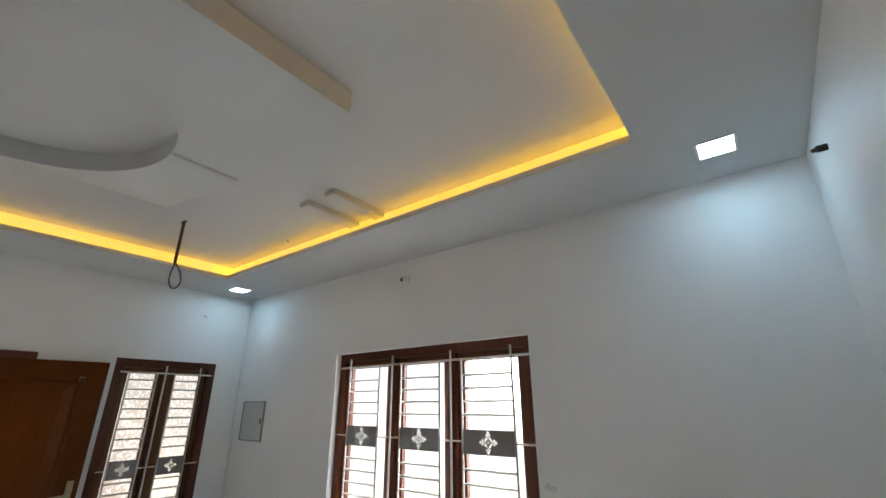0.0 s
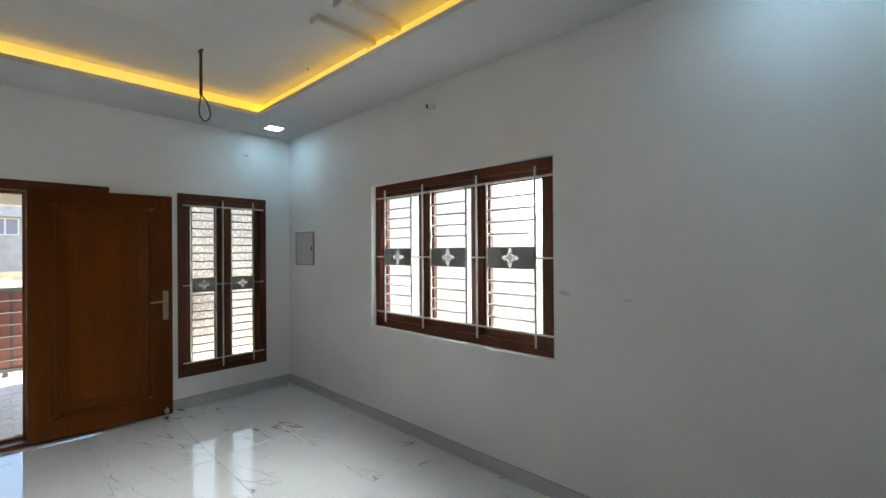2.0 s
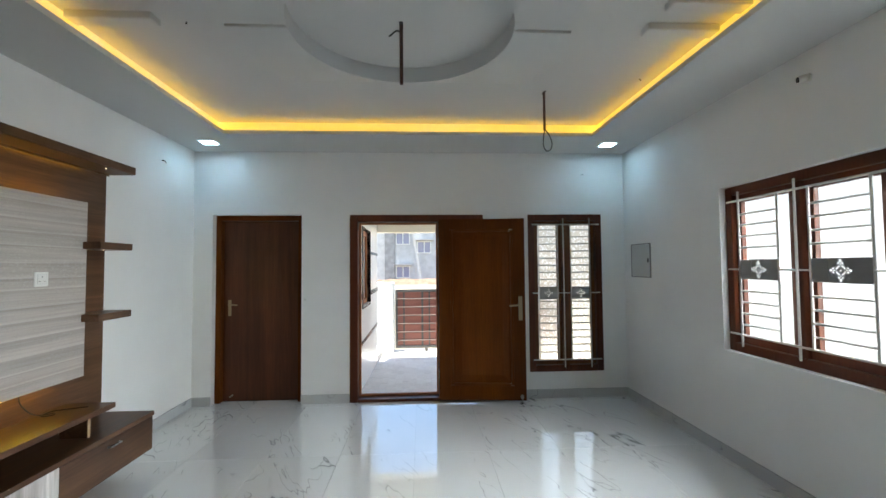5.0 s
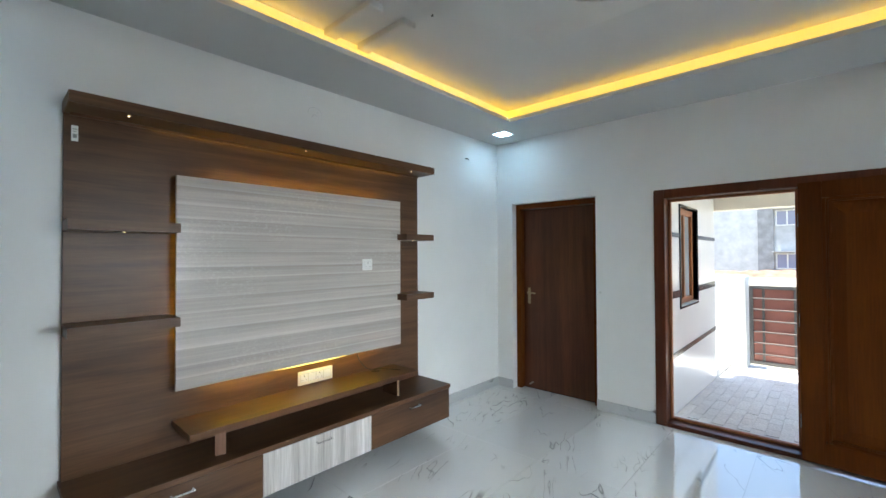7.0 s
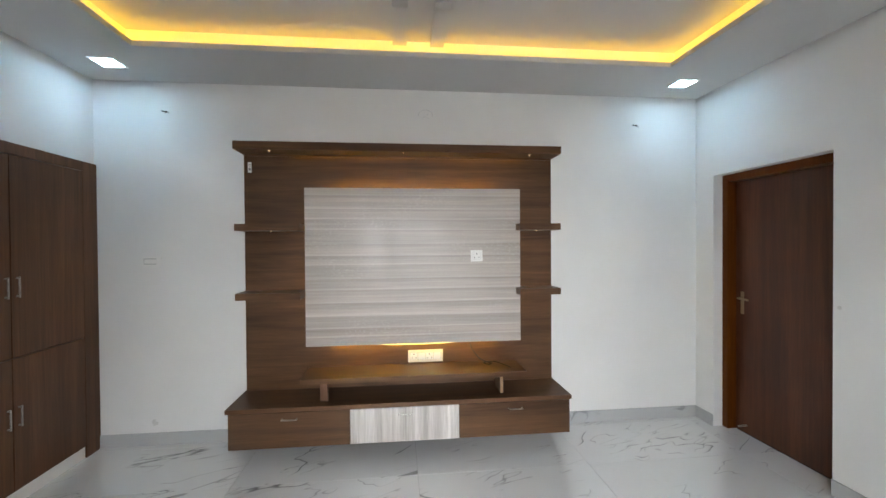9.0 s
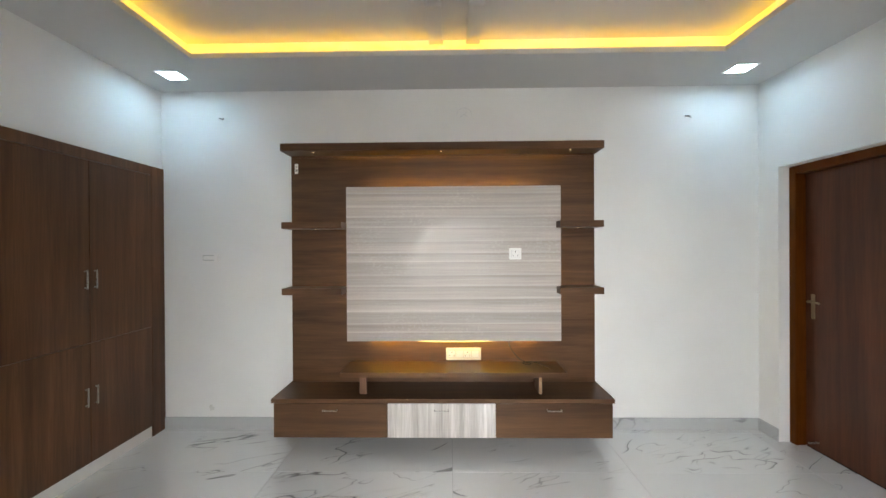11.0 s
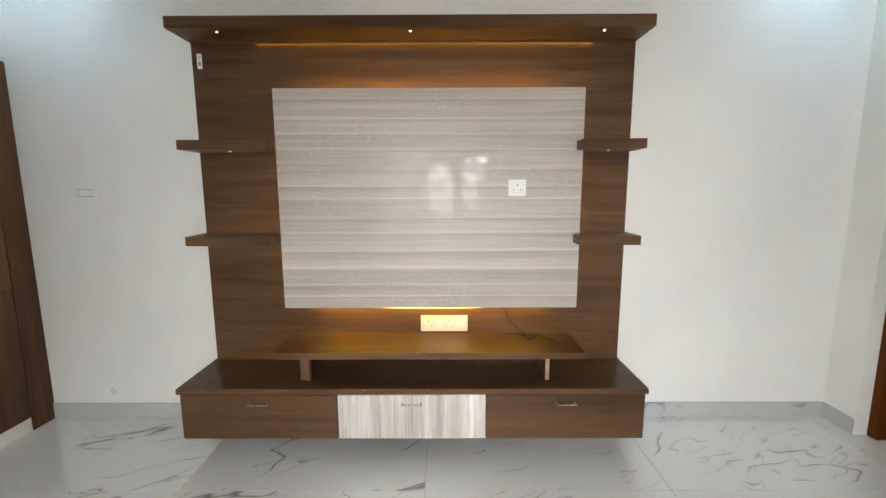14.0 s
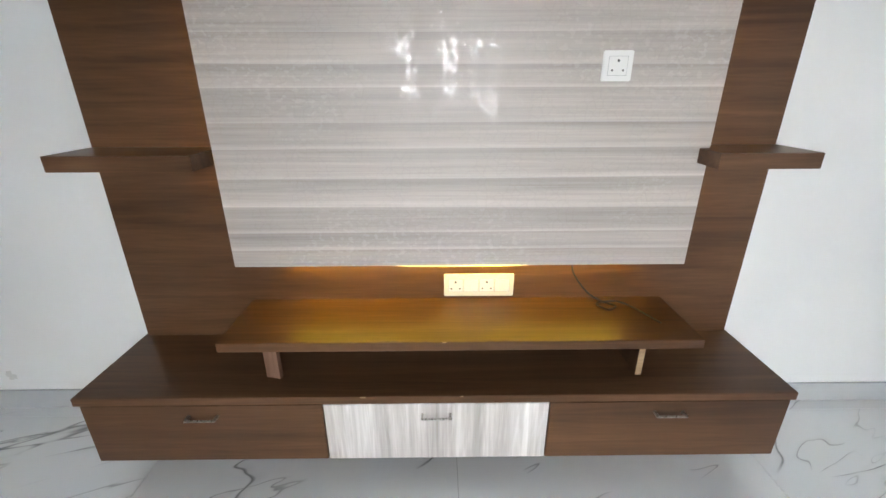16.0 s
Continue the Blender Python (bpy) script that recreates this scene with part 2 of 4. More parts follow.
PLY = wood("raw_plywood_edge", (0.42, 0.28, 0.16), (0.55, 0.40, 0.26), "X", 0.7, 2.0)
PALE_EDGE = wood("brown_edge_band", (0.16, 0.085, 0.055), (0.22, 0.125, 0.085), "Z", 0.5)
PANEL = panel_laminate("banded_grey_laminate")
STEEL = metal("brushed_steel", (0.47, 0.45, 0.42), 0.28)
BRASS = metal("antique_brass", (0.36, 0.29, 0.19), 0.34)
GRILL = paint("grey_painted_grill", (0.62, 0.60, 0.58), 0.45, 300.0, 0.05)
PLATE = paint("dark_grey_plate", (0.27, 0.265, 0.265), 0.5)
PLASTIC = paint("white_plastic", (0.80, 0.80, 0.78), 0.3, 400.0, 0.03, 0.02)
IVORY = paint("cream_plastic", (0.78, 0.74, 0.64), 0.3, 400.0, 0.03, 0.02)
STEEL_GREY = paint("pale_grey_enamel", (0.60, 0.61, 0.61), 0.4)
GREYBOX = paint("grey_enamel", (0.50, 0.51, 0.50), 0.4)
RIM_GREY = paint("dark_grey_enamel", (0.27, 0.27, 0.265), 0.45)
BLACK = paint("black_rubber", (0.018, 0.017, 0.017), 0.5)
WIRE = paint("dark_red_wire", (0.055, 0.018, 0.014), 0.5)
PUTTY = paint("bare_putty_patch", (0.68, 0.68, 0.66), 0.9, 90.0, 0.3, 0.2)
LAMP = glow("cool_white_diffuser", (0.47, 0.77, 1.0), 12.5)
LED = glow("warm_yellow_led", (1.0, 0.53, 0.035), 2.0)
# weak emission that imitates LED light falling on the cove's back wall
BACK_GLOW = glow("yellow_cove_back_glow", (1.0, 0.55, 0.03), 0.25)
LED_TV = glow("amber_led", (1.0, 0.67, 0.04), 11.0)
LED_TV_DIM = glow("faint_amber_led", (1.0, 0.66, 0.05), 1.5)
LED_TV_SIDE = glow("low_amber_led", (1.0, 0.68, 0.05), 6.0)
SPOT = glow("warm_spot_lens", (1.0, 0.72, 0.38), 1.4)
PANE_CLEAR = glass("clear_pane", 0.02, 0.02)
PANE_WAVY = glass("figured_pane", 0.30, 0.9, True)
PANE_PALE = paint("pale_figured_glass", (0.50, 0.55, 0.56), 0.12, 30.0, 0.4, 0.3)
CREAM = paint("cream_porch_paint", (0.74, 0.68, 0.56), 0.7)
PORCH_WHITE = paint("white_glazed_tile", (0.82, 0.79, 0.74), 0.2, 200.0, 0.02, 0.03)
GRANITE = paint("black_granite", (0.022, 0.022, 0.025), 0.2, 300.0, 0.03, 0.3)
PAVER = paint("porch_bed", (0.74, 0.69, 0.63), 0.8, 30.0, 0.4, 0.25)


def paver_block(name):
    """Concrete pavers, each with its own shade, gritty."""
    m, nt, b = nodes_of(name)
    info = nt.nodes.new("ShaderNodeObjectInfo")
    shade = ramp(nt, info.outputs["Random"], [(0.0, (0.75, 0.70, 0.65)), (0.5, (0.79, 0.74, 0.69)), (1.0, (0.82, 0.78, 0.73))])
    n = add(nt, "ShaderNodeTexNoise", Scale=60.0, Detail=4.0)
    nt.links.new(place(nt, (1, 1, 1), 9.0), n.inputs["Vector"])
    grit = ramp(nt, n.outputs["Fac"], [(0.3, (0.75, 0.75, 0.75)), (0.7, (1.1, 1.1, 1.1))])
    nt.links.new(mixed(nt, 1.0, shade, grit, "MULTIPLY"), b.inputs["Base Color"])
    b.inputs["Roughness"].default_value = 0.75
    bump(nt, b, n.outputs["Fac"], 0.4, 0.003)
    return m


PAVER_BLOCK = paver_block("porch_paver")
WHITEWASH = paint("whitewash", (0.66, 0.66, 0.64), 0.8, 60.0, 0.2, 0.08)
CEMENT = paint("grey_cement_render", (0.46, 0.46, 0.465), 0.9, 30.0, 0.3, 0.22)
CEMENT_DARK = paint("dark_cement_render", (0.26, 0.26, 0.27), 0.9, 30.0, 0.3, 0.4)
GATE_STEEL = paint("grey_gate_steel", (0.085, 0.08, 0.075), 0.5)
# rails paler than the gate steel: light on them is in the colour
GATE_RAIL = paint("lit_gate_rail", (0.12, 0.095, 0.085), 0.5)
GATE_RED = paint("brick_red_sheet", (0.29, 0.11, 0.08), 0.5, 60.0, 0.1, 0.2)
EARTH = paint("dry_earth", (0.34, 0.30, 0.22), 0.95, 12.0, 0.5, 0.3)
RUBBLE = paint("brick_rubble", (0.30, 0.19, 0.13), 0.95, 6.0, 0.6, 0.5)
LEAF = paint("green_leaf", (0.05, 0.11, 0.02), 0.5, 60.0, 0.2, 0.4)
BARK = paint("grey_bark", (0.16, 0.12, 0.09), 0.9, 40.0, 0.5, 0.3)
DARKGLASS = paint("dim_window_glass", (0.24, 0.24, 0.33), 0.1, 60.0, 0.02)


# ---- building helpers ----
def box(bm, x0, x1, y0, y1, z0, z1, bevel=0.0):
    """A box into a bmesh, its edges rounded by bevel metres."""
    r = bmesh.ops.create_cube(bm, size=1.0)
    for v in r["verts"]:
        v.co = ((x0 + x1) / 2 + v.co.x * (x1 - x0), (y0 + y1) / 2 + v.co.y * (y1 - y0), (z0 + z1) / 2 + v.co.z * (z1 - z0))
    if bevel:
        edges = list({e for v in r["verts"] for e in v.link_edges})
        bmesh.ops.bevel(bm, geom=edges, offset=bevel, segments=2, affect="EDGES", clamp_overlap=True)
    return bm


def boxed(*args, bevel=0.0):
    return box(bmesh.new(), *args, bevel=bevel)


def rod(bm, a, b, r, sides=8):
    """A round bar from a to b."""
    a, b = Vector(a), Vector(b)
    m = Matrix.Translation((a + b) / 2) @ (b - a).to_track_quat("Z", "Y").to_matrix().to_4x4()
    bmesh.ops.create_cone(bm, cap_ends=True, segments=sides, radius1=r, radius2=r, depth=(b - a).length, matrix=m)
    return bm


def tube(bm, points, r, sides=6):
    """A thin wire swept along points, one run of rings."""
    pts = [Vector(p) for p in points]
    rings = []
    for i, p in enumerate(pts):
        d = (pts[min(i + 1, len(pts) - 1)] - pts[max(i - 1, 0)]).normalized()
        q = d.to_track_quat("Z", "Y")
        rings.append([bm.verts.new(p + q @ Vector((r * math.cos(k * math.tau / sides), r * math.sin(k * math.tau / sides), 0))) for k in range(sides)])
    for a, b in zip(rings, rings[1:]):
        for k in range(sides):
            bm.faces.new((a[k], a[(k + 1) % sides], b[(k + 1) % sides], b[k]))
    bm.faces.new(rings[0][::-1])
    bm.faces.new(rings[-1])
    return bm


def curve_points(ctrl, n=24):
    """Smooth points through control points."""
    c = [Vector(p) for p in ctrl]
    c = [c[0] * 2 - c[1]] + c + [c[-1] * 2 - c[-2]]
    out = []
    for i in range(1, len(c) - 2):
        for k in range(n):
            t = k / n
            p0, p1, p2, p3 = c[i - 1:i + 3]
            out.append(0.5 * (2 * p1 + (p2 - p0) * t + (2 * p0 - 5 * p1 + 4 * p2 - p3) * t * t + (3 * p1 - p0 - 3 * p2 + p3) * t ** 3))
    return out + [c[-2]]


def finish(name, bm, material):
    bmesh.ops.recalc_face_normals(bm, faces=bm.faces)
    me = bpy.data.meshes.new(name)
    bm.to_mesh(me)
    bm.free()
    me.materials.append(material)
    return new(name, me)


def thing(name, at, label, category, group="", kind=""):
    """An Empty at a thing's base; its parts are then built in world places."""
    ob = new(name)
    ob.empty_display_size = 0.1
    ob.matrix_basis = Matrix.Translation(at)
    return tagged(ob, label, category, group, kind)


def part(name, bm, material, parent, label=""):
    """One mesh under a thing (an Empty) or under a part of it."""
    ob = finish(name, bm, material)
    ob.parent = parent
    if parent.data is None:
        ob.matrix_parent_inverse = Matrix.Translation(-parent.matrix_basis.translation)
    return tagged(ob, label)


def solid(name, bm, material, label, category, group="", kind=""):
    return tagged(finish(name, bm, material), label, category, group, kind)


def wall(name, axis, inner, outer, u0, u1, z0, z1, holes, material, label):
    """A wall sheet with thickness between inner and outer; holes (u0, u1, z0, z1) go through it."""
    us = sorted({u0, u1, *[h[0] for h in holes], *[h[1] for h in holes]})
    zs = sorted({z0, z1, *[h[2] for h in holes], *[h[3] for h in holes]})
    full = lambda i, k: 0 <= i < len(us) - 1 and 0 <= k < len(zs) - 1 and not any(
        h[0] <= (us[i] + us[i + 1]) / 2 <= h[1] and h[2] <= (zs[k] + zs[k + 1]) / 2 <= h[3] for h in holes)
    bm, seen = bmesh.new(), {}

    def v(i, k, d):
        if (i, k, d) not in seen:
            seen[i, k, d] = bm.verts.new((d, us[i], zs[k]) if axis == "x" else (us[i], d, zs[k]))
        return seen[i, k, d]
    for i in range(len(us) - 1):
        for k in range(len(zs) - 1):
            if not full(i, k):
                continue
            for d in (inner, outer):
                bm.faces.new((v(i, k, d), v(i + 1, k, d), v(i + 1, k + 1, d), v(i, k + 1, d)))
            for (di, dk), (a, b) in {(-1, 0): ((0, 0), (0, 1)), (1, 0): ((1, 0), (1, 1)), (0, -1): ((0, 0), (1, 0)), (0, 1): ((0, 1), (1, 1))}.items():
                if not full(i + di, k + dk):
                    p, q = (i + a[0], k + a[1]), (i + b[0], k + b[1])
                    bm.faces.new((v(*p, inner), v(*q, inner), v(*q, outer), v(*p, outer)))
    return solid(name, bm, material, label, "wall", kind="structure")


# ---- the room ----
XW, XE, YS, YN, ZC = -4.505, 0.505, -2.362, 2.617, 2.862     # faces of the walls, underside of the border
ZR = 3.01                                                    # the raised ceiling
CX0, CX1, CY0, CY1 = -3.837, -0.142, -1.741, 1.972           # edge of the cove

wall("wall_west", "x", XW, XW - 0.23, YS - 0.23, YN + 0.23, -0.15, 3.15,
     [(-2.15, -1.16, -0.15, 2.14), (-0.615, 0.925, -0.15, 2.135), (1.455, 2.335, 0.30, 2.135)], WALL, "white painted wall with the two doors and tall window")
wall("wall_north", "y", YN, YN + 0.23, XW, XE, -0.15, 3.15, [(-2.905, -1.05, 0.855, 2.145)], WALL, "white painted wall with the wide three-bay window")
wall("wall_south", "y", YS, YS - 0.23, XW, XE, -0.15, 3.15, [], WALL, "white painted wall behind the media unit")
WARD_Y1 = -0.84
wall("wall_east", "x", XE, XE + 0.23, YS - 0.23, YN + 0.23, -0.15, 3.15, [(YS, WARD_Y1, 0.0, 2.21)], WALL, "white painted wall with the built-in wardrobe niche")

# ceiling: border, cove, raised field, dropped panel with a round well, four fins
bm = bmesh.new()
box(bm, XW - 0.1, XE + 0.1, YS - 0.1, YN + 0.1, ZR, 3.13)
for a in ((XW, CX0, YS, YN), (CX1, XE, YS, YN), (CX0, CX1, YS, CY0), (CX0, CX1, CY1, YN)):
    box(bm, *a, ZC, 2.898)
G = 0.09
for a in ((XW, CX0 - G, YS, YN), (CX1 + G, XE, YS, YN), (CX0 - G, CX1 + G, YS, CY0 - G), (CX0 - G, CX1 + G, CY1 + G, YN)):
    box(bm, *a, 2.898, ZR)
PX0, PX1, PY0, PY1, PZ = -2.95, -1.07, -0.89, 1.085, 2.90
CC, CR = Vector((-2.06, 0.10)), 0.65


def to_edge(a):
    """Where the ray from the well's middle at angle a meets the panel's outline."""
    d = Vector((math.cos(a), math.sin(a)))
    ts = []
    if abs(d.x) > 1e-6:
        ts.append(((PX1 if d.x > 0 else PX0) - CC.x) / d.x)
    if abs(d.y) > 1e-6:
        ts.append(((PY1 if d.y > 0 else PY0) - CC.y) / d.y)
    return CC + d * min(ts)


SPLIT = -2.0
angles = {k * math.tau / 96 for k in range(96)}
angles |= {math.atan2(y - CC.y, x - CC.x) % math.tau for x in (PX0, PX1) for y in (PY0, PY1)}
angles = sorted(angles)
outer = [to_edge(a) for a in angles]
inner = [CC + CR * Vector((math.cos(a), math.sin(a))) for a in angles]


def rise(p):
    """The panel's underside runs up to the ceiling towards its west end."""
    k = min(1, max(0, (SPLIT - 0.15 - p.x) / (SPLIT - 0.15 - PX0)))
    return PZ + (ZR - 0.002 - PZ) * k * k * (3 - 2 * k)


def panel_ring(bm, z0, z1):
    n = len(angles)
    edge = lambda: [bm.verts.new((p.x, p.y, rise(p))) for p in outer]
    rim = lambda: [bm.verts.new((p.x, p.y, z0)) for p in inner]
    for a, b, smooth in (([bm.verts.new((p.x, p.y, z1)) for p in outer], edge(), False), (edge(), rim(), True), (rim(), [bm.verts.new((p.x, p.y, z1)) for p in inner], True)):
        for k in range(n):
            bm.faces.new((a[k], a[(k + 1) % n], b[(k + 1) % n], b[k])).smooth = smooth


panel_ring(bm, PZ, ZR)
for y0, y1 in ((PY0 + 0.002, CC.y - CR - 0.004), (CC.y + CR + 0.004, PY1 - 0.002)):
    box(bm, SPLIT - 0.011, SPLIT + 0.011, y0, y1, PZ - 0.014, PZ + 0.01, 0.004)
for x in (-1.855, -2.115):
    box(bm, x - 0.048, x + 0.048, 1.59, CY1 + 0.07, 2.968, ZR, 0.004)
    box(bm, x - 0.048, x + 0.048, CY0 - 0.07, -1.33, 2.968, ZR, 0.004)
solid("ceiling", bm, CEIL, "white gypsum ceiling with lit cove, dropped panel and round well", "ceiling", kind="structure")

# cove lighting: on each side a thin strip on the ledge and a glowing face in place of the lit back wall
B, F = G - 0.003, G - 0.017
XM, YM = (CX0 + CX1) / 2, (CY0 + CY1) / 2
for at, strip, back in (
        ((CX0 - B, YM, 2.898), (CX0 - B, CX0 - F, CY0 - F, CY1 + F), (CX0 - G, CX0 - B, CY0 - B, CY1 + B)),
        ((CX1 + B, YM, 2.898), (CX1 + F, CX1 + B, CY0 - F, CY1 + F), (CX1 + B, CX1 + G, CY0 - B, CY1 + B)),
        ((XM, CY0 - B, 2.898), (CX0 - F, CX1 + F, CY0 - B, CY0 - F), (CX0 - B, CX1 + B, CY0 - G, CY0 - B)),
        ((XM, CY1 + B, 2.898), (CX0 - F, CX1 + F, CY1 + F, CY1 + B), (CX0 - B, CX1 + B, CY1 + B, CY1 + G))):
    cove = thing("cove_light", at, "warm yellow LED light hidden in the ceiling cove", "light strip", "cove lighting")
    part("led_strip", boxed(*strip, 2.898, 2.903), LED, cove)
    part("diffuser", boxed(*back, 2.9035, 3.008), BACK_GLOW, cove, "glowing yellow face standing in for the lit back wall of the cove")


def square_lamp(x, y):
    t = thing("ceiling_light", (x, y, ZC), "square flush cool-white panel light in the ceiling border", "ceiling light", "corner panel lights")
    fr = bmesh.new()
    for a in ((-0.085, -0.072, -0.085, 0.085), (0.072, 0.085, -0.085, 0.085), (-0.072, 0.072, -0.085, -0.072), (-0.072, 0.072, 0.072, 0.085)):
        box(fr, x + a[0], x + a[1], y + a[2], y + a[3], ZC - 0.007, ZC, 0.001)
    part("frame", fr, PLASTIC, t)
    part("diffuser", boxed(x - 0.072, x + 0.072, y - 0.072, y + 0.072, ZC - 0.004, ZC), LAMP, t, "glowing white diffuser")
    return t


for x, y in ((0.16, 2.265), (-4.12, 2.26), (-4.13, -2.02), (0.17, -2.01)):
    square_lamp(x, y)


def fan_hook(x, y, z, length, loop, label):
    """A conduit stub and wires hanging from the ceiling."""
    t = thing("fan_hook", (x, y, z), label, "ceiling hook", "fan points")
    bm = bmesh.new()
    box(bm, x - 0.035, x + 0.035, y - 0.012, y + 0.012, z - 0.006, z, 0.002)
    part("bracket", bm, BLACK, t)
    part("rod", rod(bmesh.new(), (x, y, z - 0.004), (x, y, z - length), 0.011, 10), WIRE, t)
    if loop:
        pts = [(x, y, z - length + 0.01), (x, y + 0.042, z - length - 0.05), (x, y + 0.062, z - length - 0.12), (x, y + 0.045, z - length - 0.17),
               (x, y + 0.012, z - length - 0.178), (x, y - 0.012, z - length - 0.13), (x, y - 0.008, z - length - 0.05), (x, y + 0.004, z - length + 0.01)]
    else:
        pts = [(x, y, z - 0.05), (x, y - 0.03, z - 0.04), (x, y - 0.06, z - 0.065), (x, y - 0.075, z - 0.075)]
    part("wire", tube(bmesh.new(), curve_points(pts, 8), 0.005), BLACK, t, "thin black wire end")
    return t


fan_hook(-3.11, 1.255, ZR, 0.325, True, "dark conduit stub with a hanging wire loop")
fan_hook(-2.15, 0.09, ZR, 0.37, False, "dark conduit stub with short wires in the ceiling well")

# skirting
SK = 0.10


def skirting(x0, x1, y0, y1):
    solid("baseboard", boxed(x0, x1, y0, y1, 0.0, SK, bevel=0.002), SKIRT, "grey marble-look tile skirting along the wall", "baseboard", kind="structure")


skirting(XW + 0.012, XE - 0.012, YS, YS + 0.012)
skirting(XW + 0.012, XE - 0.012, YN - 0.012, YN)
skirting(XE - 0.012, XE, WARD_Y1, YN)
skirting(XW, XW + 0.012, YS, -2.15)
skirting(XW, XW + 0.012, -1.16, -0.615)
skirting(XW, XW + 0.012, 0.925, YN)


# ---- doors and windows ----
def frame_bars(bm, axis, d0, d1, u0, u1, z0, z1, w, bottom=True, bevel=0.004):
    """Four (or three) bars of a frame in the plane of a wall."""
    bars = [(u0, u0 + w, z0, z1), (u1 - w, u1, z0, z1), (u0 + w, u1 - w, z1 - w, z1)]
    if bottom:
        bars.append((u0 + w, u1 - w, z0, z0 + w))
    for a, b, c, d in bars:
        if axis == "x":
            box(bm, d0, d1, a, b, c, d, bevel)
        else:
            box(bm, a, b, d0, d1, c, d, bevel)
    return bm


def petals(s):
    """The ellipses (u, z, ru, rz) of a small pierced flower."""
    out = [(0, 0, 0.005 * s, 0.005 * s)]
    for k in range(4):
        ca, sa = round(math.cos(k * math.pi / 2)), round(math.sin(k * math.pi / 2))
        for along, side, ra, rs in ((0.052, 0, 0.0085, 0.0055), (0.039, 0.011, 0.0048, 0.0048), (0.039, -0.011, 0.0048, 0.0048), (0.033, 0, 0.006, 0.003)):
            out.append(((along * ca - side * sa) * s, (along * sa + side * ca) * s, (ra if ca else rs) * s, (rs if ca else ra) * s))
        for f in (0.5, 0.22, 0.36, 0.64, 0.78):
            d = math.pi / 2 * (k + f)
            out.append((0.023 * s * math.cos(d), 0.023 * s * math.sin(d), 0.0036 * s, 0.0036 * s))
    return out


def pierced_plate(axis, d, a, b, z0, z1, s):
    """A sheet plate in which a flower is cut out."""
    bm = bmesh.new()
    at = lambda u, z: (d, u, z) if axis == "x" else (u, d, z)
    uc, zc, r, n = (a + b) / 2, (z0 + z1) / 2, min(0.068 * s, (z1 - z0) / 2 - 0.003), 64
    for u0, u1, w0, w1 in ((a, uc - r, z0, z1), (uc + r, b, z0, z1), (uc - r, uc + r, z0, zc - r), (uc - r, uc + r, zc + r, z1)):
        box(bm, d - 0.003, d + 0.003, u0, u1, w0, w1) if axis == "x" else box(bm, u0, u1, d - 0.003, d + 0.003, w0, w1)
    holes = petals(s)
    step = 2 * r / n
    grid = [[bm.verts.new(at(uc - r + i * step, zc - r + k * step)) for k in range(n + 1)] for i in range(n + 1)]
    for i in range(n):
        for k in range(n):
            u, z = -r + (i + 0.5) * step, -r + (k + 0.5) * step
            if not any(((u - p) / ru) ** 2 + ((z - q) / rz) ** 2 < 1 for p, q, ru, rz in holes):
                bm.faces.new((grid[i][k], grid[i + 1][k], grid[i + 1][k + 1], grid[i][k + 1]))
    bmesh.ops.delete(bm, geom=[v for v in bm.verts if not v.link_faces], context="VERTS")
    return bm


def grill_part(owner, axis, d, bays, u0, u1, z0, z1, rows, plate, fs):
    """A security grill in front of the sashes: bars, rungs, and a dark plate with an ornament in each bay."""
    at = lambda u, z: (d, u, z) if axis == "x" else (u, d, z)
    bm = bmesh.new()
    for z in (z0 + 0.14, z1 - 0.12):
        rod(bm, at(u0, z), at(u1, z), 0.008)
    ends = [u0] + [u for bay in bays for u in bay[:2]] + [u1]
    for a, b in zip(ends[::2], ends[1::2]):
        rod(bm, at(a, (plate[0] + plate[1]) / 2), at(b, (plate[0] + plate[1]) / 2), 0.006)
    for u in sorted({b for bay in bays for b in bay[2:]}):
        rod(bm, at(u, z0 + 0.05), at(u, z1 - 0.05), 0.008)
    g = part("grill", bm, GRILL, owner, "light grey painted steel grill")
    for a, b, *_ in bays:
        for u in (a, b):
            part("bar", rod(bmesh.new(), at(u, z0 + 0.14), at(u, z1 - 0.12), 0.008), GRILL, g)
        for z in rows:
            part("rung", rod(bmesh.new(), at(a, z), at(b, z), 0.0075, 6), GRILL, g)
        part("plate", pierced_plate(axis, d, a, b, *plate, fs), PLATE, g, "dark grey plate with a cut-out flower")
    return g


# the wide window
w1 = tagged(new("window_1"), "three-bay teak window with a grey grill", "window", kind="structure")
w1.matrix_basis = Matrix.Translation((-1.98, 2.7, 0.855))
part("frame", frame_bars(bmesh.new(), "y", 2.665, 2.755, -2.905, -1.05, 0.855, 2.145, 0.068), TEAK, w1)
MULL = (-2.265, -1.69)
for u in MULL:
    part("mullion", boxed(u - 0.032, u + 0.032, 2.668, 2.752, 0.923, 2.077, bevel=0.004), TEAK, w1)
EDGES = (-2.837, -2.297, -2.233, -1.722, -1.658, -1.118)
for k in range(3):
    a, b = EDGES[2 * k] + 0.0004, EDGES[2 * k + 1] - 0.0004
    sash = part("sash", frame_bars(bmesh.new(), "y", 2.70, 2.738, a, b, 0.9234, 2.0766, 0.058, bevel=0.001), TEAK, w1)
    pane = part("pane", boxed(a + 0.055, b - 0.055, 2.716, 2.721, 0.98, 2.02), PANE_CLEAR, sash, "bright clear pane")
    pane.visible_shadow = False
